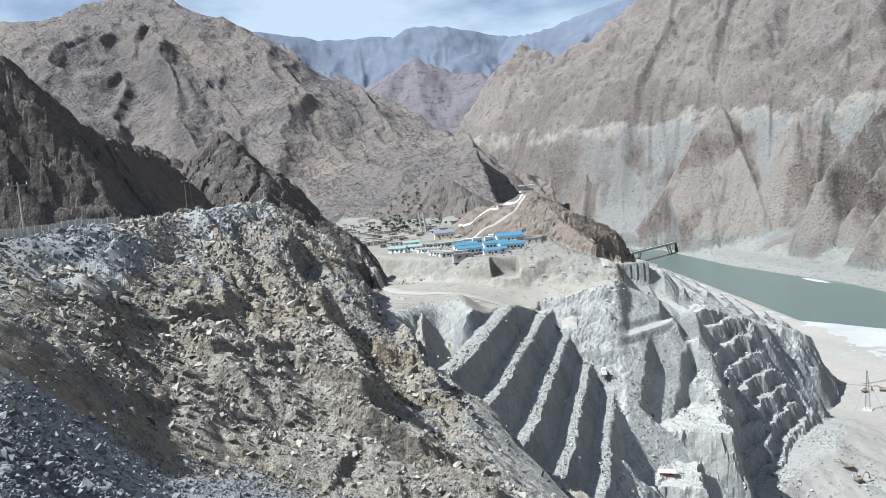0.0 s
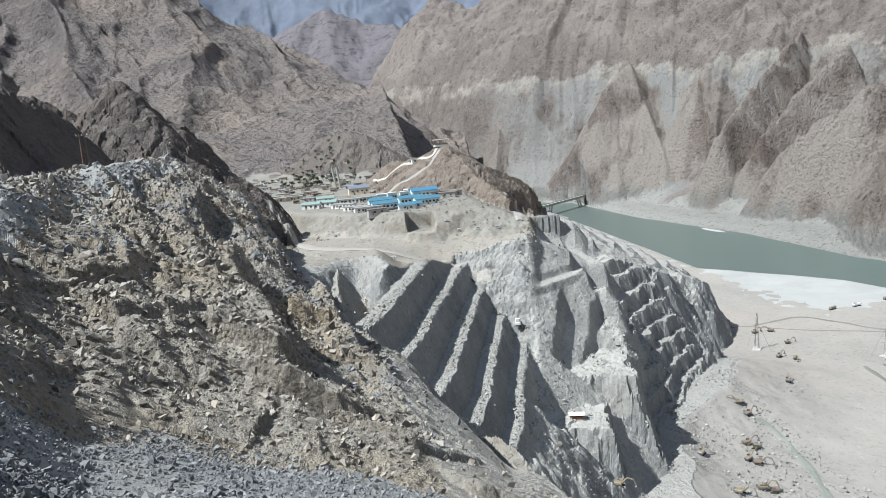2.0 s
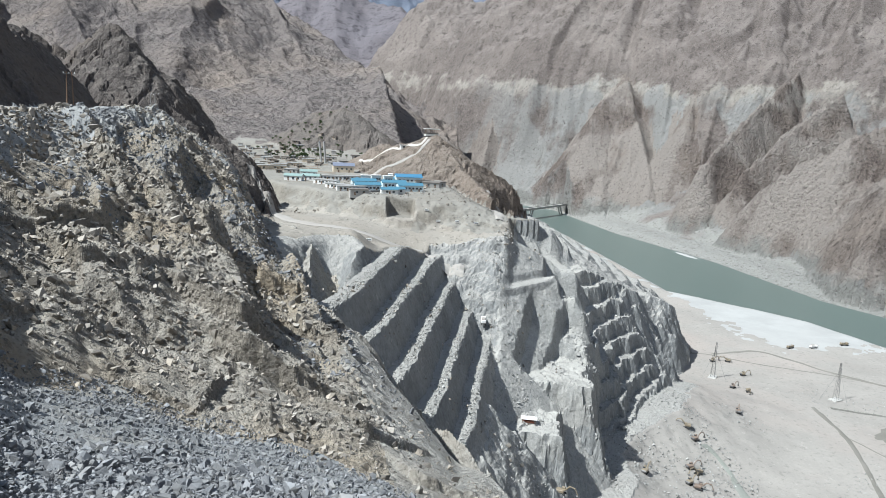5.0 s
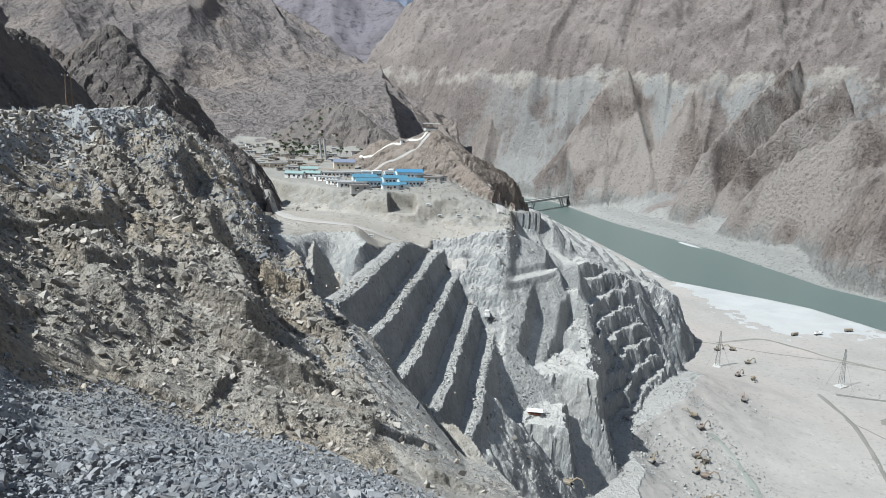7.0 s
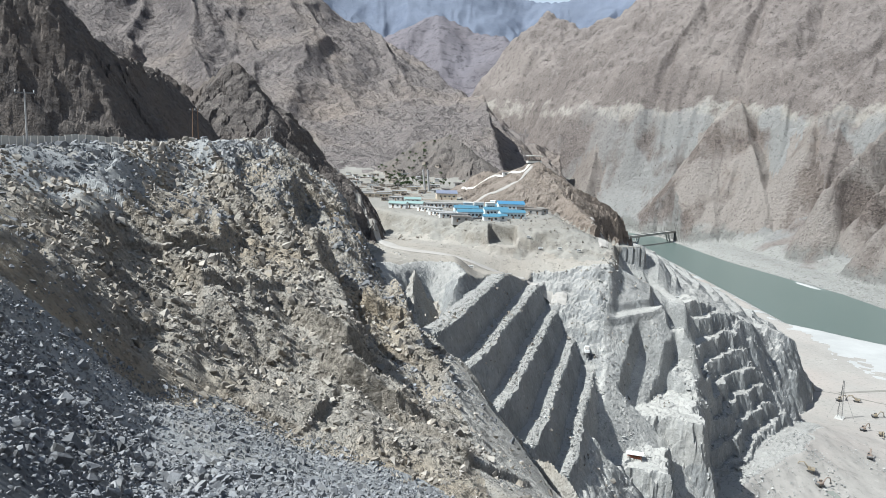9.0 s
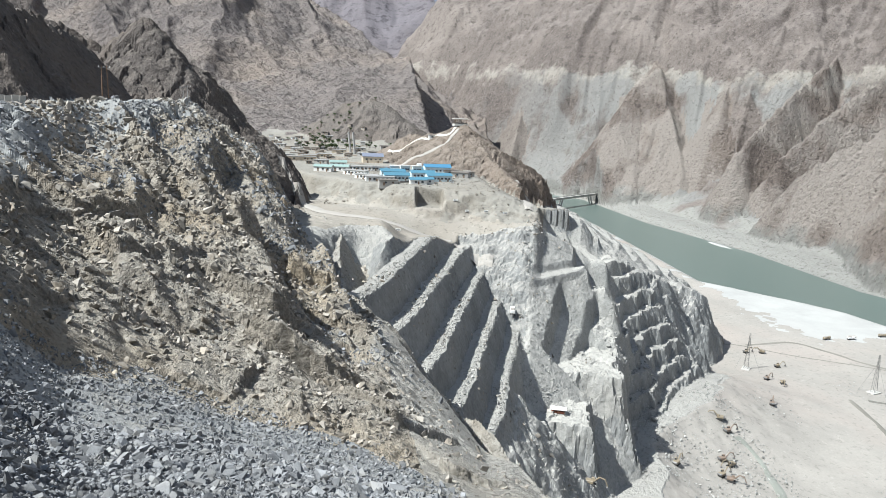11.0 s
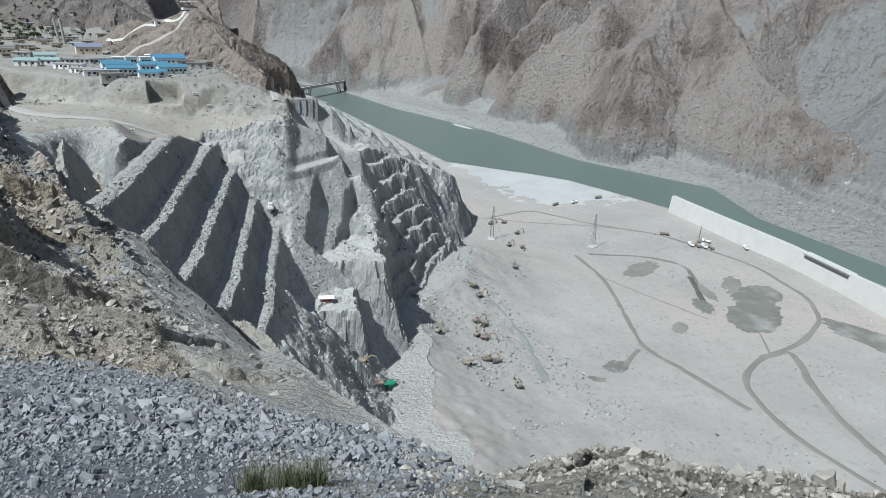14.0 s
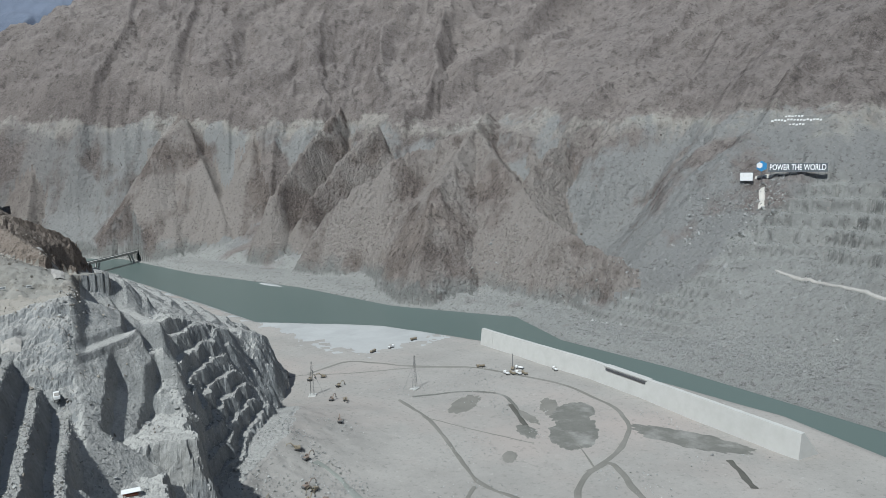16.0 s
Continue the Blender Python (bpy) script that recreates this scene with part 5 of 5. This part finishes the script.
# shelter on the rock shelf, tank on the pit floor
sh = thing("site_shelter", "open site shelter with a white sheet roof", "shelter")
for x in (-4, 0, 4):
    for y in (-1.8, 1.8):
        part("post", one_box(x, y, 1.2, 0.25, 0.25, 3.6), TIMBER, sh)
part("roof", one_box(0, 0, 3.1, 10, 4.6, 0.25, 0, 6), WHITE, sh)
part("back_wall", one_box(0, 1.9, 1.4, 8.5, 0.2, 2.6), RUST, sh)
part("bench", one_box(0.5, -0.4, 0.5, 6, 0.8, 1.0), RUST, sh)
stand(sh, 88, 296, -15, 0, 0.75)
tank = thing("covered_stack", "stack of goods under a green tarpaulin", "stack")
bm = soft_box(6, 4, 2.4, 1.2, 0.5)
part("tarpaulin", bm, TARP, tank)
part("pallet", one_box(0, 0, 0.1, 5.6, 3.6, 0.4), TIMBER, tank)
stand(tank, 109, 265, 20)

# pipe across the plateau's edge
bm = bmesh.new()
pp = [(-4, 470), (6, 458), (16, 456), (26, 466)]
for (x0, y0), (x1, y1) in zip(pp[:-1], pp[1:]):
    rod(bm, (x0, y0, ground_z(x0, y0) + 0.7), (x1, y1, ground_z(x1, y1) + 0.7), 0.7, 8)
ob = thing("pipeline", "thick dark pipeline lying on the plateau", "pipe")
part("pipe", bm, STEEL, ob)

# level boards on the benches
lb = thing("level_board", "small white level board with dark marks", "sign", "level boards")
part("board", one_box(0, 0, 1.6, 2.6, 0.2, 1.2), WHITE, lb)
for s in (-0.8, -0.25, 0.3, 0.8):
    part("mark", one_box(s, -0.16, 1.6, 0.28, 0.12, 0.6), STEEL, lb)
for s in (-1, 1):
    part("post", one_box(s, 0.1, 0.3, 0.12, 0.12, 2.4), STEEL, lb)
for k, (x, y) in enumerate(((49, 417), (56, 414), (67, 410), (78, 406), (51, 461), (12, 345), (150, 440))):
    (stand if k == 0 else stand_copy)(lb, x, y, -12 + 4 * (k % 5))

# ---- road side ----
pw = thing("road_parapet", "grey concrete road parapet in separate panels", "parapet")
pts = []
for a in np.linspace(-36, -25.2, 26):
    r = float(np.interp(a, [c[0] for c in CREST], [c[1] for c in CREST])) + 7
    pts.append((r * math.sin(radians(a)), r * math.cos(radians(a))))
for (x0, y0), (x1, y1) in zip(pts[:-1], pts[1:]):
    n = math.hypot(x1 - x0, y1 - y0)
    part("panel", one_box((x0 + x1) / 2, (y0 + y1) / 2, ground_z((x0 + x1) / 2, (y0 + y1) / 2) + 0.75, n * 0.9, 0.3, 2.2, math.degrees(math.atan2(y1 - y0, x1 - x0))), CONC, pw)


def power_pole(twin, label):
    ob = thing("power_pole", label, "pole", "roadside poles")
    for s in ((-0.9, 0.9) if twin else (0,)):
        part("post", one_rod((s, 0, -1.5), (s * 0.8, 0, 11), 0.2, 8, 0.13), TIN if not twin else TIMBER, ob)
    arm = part("crossarm", one_box(0, 0, 10.4, 3.4, 0.2, 0.25), STEEL, ob)
    for s in (-1.5, 0, 1.5):
        part("insulator", one_rod((s, 0, 10.5), (s, 0, 10.95), 0.12, 6), WHITE, arm)
    return ob


p1 = power_pole(False, "slim grey power pole beside the road")
p2 = power_pole(True, "twin-legged wooden power pole beside the road")
stand(p1, -80, 131, 30, 0.5)
stand_copy(p1, -88, 128, 30, 0.5)
stand(p2, -83, 226, 20, 0.5)
for x, y in ((-100, 390), (-108, 408), (-92, 355)):
    stand_copy(p1, x, y, 20, 0.5)


# ---- trees and shrubs ----
LEAF = ground_mat("dull_green_leaves", (0.07, 0.10, 0.045), (0.055, 0.08, 0.035), (0.10, 0.11, 0.06), 1.5, 0.05)
DRYLEAF = ground_mat("dry_grey_green_stalks", (0.17, 0.17, 0.10), (0.13, 0.135, 0.075), (0.24, 0.21, 0.13), 0.4, 0.02)
BARK = plain_mat("grey_bark", (0.14, 0.11, 0.085), 0.9)


def tree(seed, h):
    rn = random.Random(seed)
    ob = thing("tree", "small dusty green tree in the village", "tree", "village trees")
    bm = one_rod((0, 0, -0.5), (0.1, 0, h * 0.45), 0.2, 7, 0.13)
    limbs = []
    for k in range(6):
        a, e = rn.uniform(0, 6.28), rn.uniform(0.5, 1.1)
        tip = (math.cos(a) * h * 0.3 * math.cos(e), math.sin(a) * h * 0.3 * math.cos(e), h * rn.uniform(0.62, 0.9))
        rod(bm, (0.1, 0, h * rn.uniform(0.28, 0.45)), tip, 0.09, 5, 0.03)
        limbs.append(tip)
    part("trunk", bm, BARK, ob)
    verts, faces = [], []
    for tip in limbs + [(0, 0, h * 0.85)]:
        for k in range(34):
            d = Vector((rn.gauss(0, 1), rn.gauss(0, 1), rn.gauss(0, 0.8))) * h * 0.085
            c = Vector(tip) + d
            s = rn.uniform(0.18, 0.42)
            u = Vector((rn.gauss(0, 1), rn.gauss(0, 1), rn.gauss(0, 1))).normalized()
            v = u.cross(Vector((rn.gauss(0, 1), rn.gauss(0, 1), rn.gauss(0, 1)))).normalized()
            n = len(verts)
            verts += [tuple(c + u * s), tuple(c + v * s * 0.7), tuple(c - u * s), tuple(c - v * s * 0.7)]
            faces.append((n, n + 1, n + 2, n + 3))
    me = bpy.data.meshes.new("crown")
    me.from_pydata(verts, [], faces)
    me.materials.append(LEAF)
    new("crown", me).parent = ob
    return ob


trees = [tree(k, h) for k, h in ((1, 6.0), (2, 7.5), (3, 4.8))]
rnd = random.Random(11)
for k in range(80):
    y = rnd.uniform(760, 935)
    x = rnd.gauss(-0.06, 0.03) * y
    (stand if k < 3 else stand_copy)(trees[k % 3], x, y, rnd.uniform(0, 360), 0.2)


def tuft(seed):
    """A clump of dry grass: many bent blades."""
    rn = random.Random(seed)
    verts, faces = [], []
    for k in range(420):
        a, lean, l = rn.uniform(0, 6.28), abs(rn.gauss(0, 0.45)), rn.uniform(0.35, 0.85)
        bx, by = rn.gauss(0, 0.16), rn.gauss(0, 0.16)
        dx, dy = math.cos(a) * math.sin(lean), math.sin(a) * math.sin(lean)
        w = 0.006
        px, py = -math.sin(a) * w, math.cos(a) * w
        n = len(verts)
        for f, b in ((0, 1.0), (0.5, 0.8), (1.0, 0.15)):
            q = (bx + dx * l * f * (0.6 + 0.4 * f), by + dy * l * f * (0.6 + 0.4 * f), -0.05 + math.cos(lean) * l * f - 0.12 * f * f * lean)
            verts += [(q[0] - px * b, q[1] - py * b, q[2]), (q[0] + px * b, q[1] + py * b, q[2])]
        faces += [(n, n + 1, n + 3, n + 2), (n + 2, n + 3, n + 5, n + 4)]
    me = bpy.data.meshes.new("grass_clump")
    me.from_pydata(verts, [], faces)
    me.materials.append(DRYLEAF)
    ob = thing("grass_tuft", "dry grey green grass tuft among the rubble", "grass", "grass tufts")
    new("grass_clump", me).parent = ob
    return ob


tf = tuft(5)
stand(tf, 2.6, 11.6, 0, 0, 1.0)
for x, y, a in ((2.0, 11.9, 70), (3.2, 11.8, 140)):
    c = stand_copy(tf, x, y, a)

# ---- loose stone ----
STONE = ground_mat("loose_grey_stone", (0.262, 0.268, 0.276), (0.205, 0.211, 0.22), (0.3, 0.29, 0.268), 0.9, 0.05, fine=1.5, patch=0.5, island=0.3)
STONE_B = ground_mat("loose_brown_stone", (0.365, 0.34, 0.3), (0.275, 0.252, 0.219), (0.335, 0.285, 0.22), 2.5, 0.1, fine=1.5, patch=0.5, island=0.4)
STONE_P = ground_mat("pale_blasted_stone", (0.39, 0.385, 0.365), (0.33, 0.33, 0.315), (0.37, 0.35, 0.32), 2.5, 0.1, fine=1.5, patch=0.4, island=0.3)
rng = np.random.default_rng(3)


def rock_shape(k, n):
    """An angular stone: the hull of a few random points."""
    rn = random.Random(900 + k)
    b = bmesh.new()
    sx, sy, sz = 1.0, rn.uniform(0.6, 1.0), rn.uniform(0.45, 0.8)
    for i in range(n):
        d = Vector((rn.gauss(0, 1), rn.gauss(0, 1), rn.gauss(0, 1))).normalized() * rn.uniform(0.85, 1.1)
        b.verts.new((max(-0.72, min(0.72, d.x)) * 1.25 * sx, max(-0.7, min(0.7, d.y)) * 1.25 * sy, max(-0.7, min(0.7, d.z)) * 1.25 * sz))
    h = bmesh.ops.convex_hull(b, input=b.verts[:])
    bmesh.ops.delete(b, geom=[e for e in h["geom_interior"] if isinstance(e, bmesh.types.BMVert)], context="VERTS")
    b.verts.index_update()
    v = np.array([p.co[:] for p in b.verts])
    f = np.array([[p.index for p in q.verts] for q in b.faces])
    b.free()
    return v, f


FINE = [rock_shape(k, 16) for k in range(14)]
COARSE = [rock_shape(40 + k, 9) for k in range(14)]


def turns(n):
    q = rng.normal(size=(n, 4))
    q /= np.linalg.norm(q, axis=1, keepdims=True)
    w, x, y, z = q.T
    return np.stack([1 - 2 * (y * y + z * z), 2 * (x * y - z * w), 2 * (x * z + y * w), 2 * (x * y + z * w), 1 - 2 * (x * x + z * z), 2 * (y * z - x * w), 2 * (x * z - y * w), 2 * (y * z + x * w), 1 - 2 * (x * x + y * y)], 1).reshape(n, 3, 3)


def stones(name, x, y, size, mat, label, sink=0.2, low=True):
    """Many loose stones, joined into one mesh."""
    z = ground_zs(x, y) + size * (0.35 - sink)
    place = np.stack([x, y, z], 1)
    which = rng.integers(0, 14, len(x))
    vs, fs, base = [], [], 0
    for k, (v, f) in enumerate(COARSE if low else FINE):
        m = which == k
        n = int(m.sum())
        w = np.einsum("nij,nkj->nki", turns(n), v[None] * (size[m] * 0.5)[:, None, None]) + place[m][:, None, :]
        vs.append(w.reshape(-1, 3))
        fs.append((f[None] + base + (np.arange(n) * len(v))[:, None, None]).reshape(-1, 3))
        base += n * len(v)
    v, f = np.concatenate(vs), np.concatenate(fs)
    me = bpy.data.meshes.new(name)
    me.vertices.add(len(v))
    me.vertices.foreach_set("co", v.ravel())
    me.loops.add(f.size)
    me.loops.foreach_set("vertex_index", f.ravel().astype(np.int32))
    me.polygons.add(len(f))
    me.polygons.foreach_set("loop_start", np.arange(len(f), dtype=np.int32) * 3)
    me.update(calc_edges=True)
    me.polygons.foreach_set("use_smooth", np.zeros(len(f), bool))
    me.materials.append(mat)
    return tagged(new(name, me), label, "rocks", kind="stuff")


def sector(n, a0, a1, r0, r1, power=0.5):
    a = np.radians(rng.uniform(a0, a1, n))
    r = r0 + (r1 - r0) * rng.uniform(0, 1, n) ** power
    return r * np.sin(a), r * np.cos(a), np.degrees(a), r


ring = [np.array(k, float) for k in (RUBBLE_END, ROCK_BASE, CREST)]
# grey rubble below the road
x, y, a, r = sector(64000, -40, 33, 6, 62, 0.62)
end = np.interp(a, ring[0][:, 0], ring[0][:, 1]) + 4 * fbm(x, y, 9, 2, 801)
keep = r < end
x, y, r = x[keep], y[keep], r[keep]
clump = 0.5 + 0.5 * fbm(x, y, 11, 3, 802)
size = np.exp(rng.normal(-1.72, 0.55, len(x))) * (0.45 + 1.0 * clump) * np.clip(r / 26, 0.5, 1.2)
size = np.minimum(size, 0.035 * r)
near_ids = np.argsort(r)[:300]
rest = np.setdiff1d(np.arange(len(x)), near_ids)
close = rest[r[rest] < 27]
rest = rest[r[rest] >= 27]
stones("rubble", x[close], y[close], size[close], STONE, "loose broken grey rubble on the slope", low=False)
stones("rubble", x[rest], y[rest], size[rest], STONE, "loose broken grey rubble on the slope")
slope_ob = bpy.data.objects["rocky_slope"]
stone_meshes = []
for k in range(14):
    me = bpy.data.meshes.new("boulder")
    me.from_pydata((FINE[k][0] * 0.5).tolist(), [], FINE[k][1].tolist())
    me.materials.append(STONE)
    stone_meshes.append(me)
for n_, i in enumerate(near_ids):
    ob = new("boulder", stone_meshes[n_ % 14])
    s = float(size[i])
    ob.matrix_basis = Matrix.Translation((x[i], y[i], ground_z(x[i], y[i]) + s * 0.15)) @ Euler(rng.uniform(0, 6.28, 3)).to_matrix().to_4x4() @ Matrix.Diagonal((s, s, s, 1))
    ob.parent = slope_ob
# gravel between rubble and rock
x, y, a, r = sector(26000, -37, 25, 40, 92)
lo, hi = (np.interp(a, ring[k][:, 0], ring[k][:, 1]) for k in (0, 1))
keep = (r > lo - 2) & (r < hi + 3)
stones("gravel", x[keep], y[keep], np.exp(rng.normal(-1.35, 0.5, keep.sum())), STONE, "small grey gravel on the slope")
# loose rock over the brown slope: brown on the ribs, grey in the gullies
x, y, a, r = sector(125000, -37, 24, 50, 360, 0.8)
lo, hi = (np.interp(a, ring[k][:, 0], ring[k][:, 1]) for k in (1, 2))
bed = fbm(x * 0.8 + y * 0.6, (y * 0.8 - x * 0.6) * 0.45, 24, 4, 803)
calm_end = np.where((a > 0) & (a < 22), 12, 0)
keep = (r > lo) & ((a < 2 + 5 * bed) | (rng.uniform(0, 1, len(x)) < 0.16)) & (r < hi + 4 - calm_end) & (rng.uniform(-0.9, 0.5, len(x)) < np.abs(bed) * 1.6 - 0.2)
size = np.minimum(np.exp(rng.normal(-0.7, 0.7, len(x))), 2.8) * np.clip(r / 140, 0.3, 1.2)
b = keep & (bed > -0.08)
stones("slope_rocks", x[b], y[b], size[b], STONE_B, "broken brown rocks over the steep slope", 0.2)
b = keep & (bed <= -0.08)
stones("slope_scree", x[b], y[b], size[b] * 0.75, STONE, "grey scree in the gullies of the slope", 0.2)
# rocks on the near lip
x, y, a, r = sector(9000, 24, 80, 6, 30)
hi = np.interp(a, ring[0][:, 0], ring[0][:, 1]) + 2
keep = r < hi
stones("lip_rocks", x[keep], y[keep], np.exp(rng.normal(-2.0, 0.6, keep.sum())) * np.clip(r[keep] / 22, 0.3, 1), STONE_B, "broken brown and grey rocks at the cliff edge", 0.1, False)
# grey fill along the road edge
x, y, a, r = sector(11000, -35, -8, 110, 390, 0.8)
hi = np.interp(a, ring[2][:, 0], ring[2][:, 1])
keep = (r < hi + 3) & (r > hi * 0.8 - 5)
stones("road_fill", x[keep], y[keep], np.exp(rng.normal(-0.75, 0.4, keep.sum())) * np.clip(r[keep] / 150, 0.7, 1.6), STONE, "grey tipped rock fill below the road", 0.15)
# spoil on the lower benches and the valley floor
x, y = rng.uniform(55, 230, 9000), rng.uniform(225, 430, 9000)
keep = (fbm(x, y, 28, 3, 804) > 0.12) & (x > 0.28 * (y - 250) + 48)
stones("spoil", x[keep], y[keep], np.exp(rng.normal(-0.15, 0.45, keep.sum())), STONE_P, "grey blasted rock spoil below the benches", 0.15)
x, y = rng.uniform(150, 480, 9000), rng.uniform(120, 480, 9000)
keep = fbm(x, y, 45, 3, 805) > 0.22
stones("sand_stones", x[keep], y[keep], np.exp(rng.normal(-0.2, 0.4, keep.sum())), STONE_P, "scattered stones on the sand", 0.15)
# ragged stones on the pit's benches, its lip and the plateau
cp, sp = math.cos(radians(PIT_TURN)), math.sin(radians(PIT_TURN))
v = -76.5 + 11.6 * (rng.integers(0, 5, 5200) + 0.55 + 0.45 * rng.uniform(0, 1, 5200) ** 0.5)
u = rng.uniform(205, 375, 5200)
x, y = v * cp + u * sp, -v * sp + u * cp
stones("bench_rubble", x, y, np.exp(rng.normal(-0.75, 0.45, len(x))), STONE_P, "pale rubble lying along the pit benches", 0.1)
x, y = rng.uniform(-90, 120, 7000), rng.uniform(240, 640, 7000)
keep = (fbm(x, y, 40, 4, 806) > 0.1) & (x > -0.25 * y)
stones("plateau_stones", x[keep], y[keep], np.exp(rng.normal(-0.3, 0.5, keep.sum())), STONE_B, "scattered stones and rubble on the plateau", 0.15)
# boulders strewn over the far side: pale below the sign, brown on the mountain
STONE_M = ground_mat("brown_boulder_rock", (0.27, 0.235, 0.21), (0.19, 0.162, 0.145), (0.25, 0.215, 0.19), 6, 0.3, fine=1.5, patch=0.4, island=0.4)
x, y, a, r = sector(1100, 61.5, 68.5, 880, 1010, 1.0)
keep = fbm(x, y, 40, 3, 811) > -0.15
stones("chute_spill", x[keep], y[keep], np.exp(rng.normal(0.75, 0.45, keep.sum())), STONE_P, "pale blasted blocks spilled down the far slope", 0.15)
x, y, a, r = sector(9000, 44, 78, 640, 1050, 1.0)
keep = (x > line(y, FAR_BANK) + 40) & (fbm(x, y, 60, 3, 812) > -0.05)
stones("far_slope_rocks", x[keep], y[keep], np.exp(rng.normal(0.35, 0.5, keep.sum())), STONE_P, "grey broken rocks over the far slope", 0.2)
x, y, a, r = sector(9000, 2, 78, 1050, 2300, 0.8)
keep = (x > line(y, FAR_BANK) + 90) & (a > 14) & (fbm(x, y, 130, 4, 813) > 0.0)
stones("mountain_boulders", x[keep], y[keep], np.minimum(np.exp(rng.normal(0.85, 0.45, keep.sum())) * r[keep] / 1500, 5.5), STONE_M, "brown boulders strewn over the mountainside", 0.2)

def seen_ground(ang, el, r0, r1):
    """Where the land first rises to a height angle seen from the camera."""
    rr = np.linspace(r0, r1, 900)
    xs, ys = rr * math.sin(radians(ang)), rr * math.cos(radians(ang))
    hit = int(np.argmax(ground_zs(xs, ys) > EYE + rr * math.tan(radians(el))))
    return xs[hit], ys[hit]


# white letters of laid stones on the mountain, too far to read
wr = thing("hillside_writing", "rows of white painted stones laid out as writing", "writing")
for row, (el, a0, a1) in enumerate(((3.15, 68.3, 69.4), (2.85, 67.4, 70.6), (2.55, 68.6, 69.5))):
    for ang in np.arange(a0, a1, 0.21):
        mx, my = seen_ground(ang, el, 900, 2300)
        part("stone_mark", one_box(mx, my, ground_z(mx, my) + 0.3, 3.0, 2.2, 2.4, -ang), WHITE, wr)
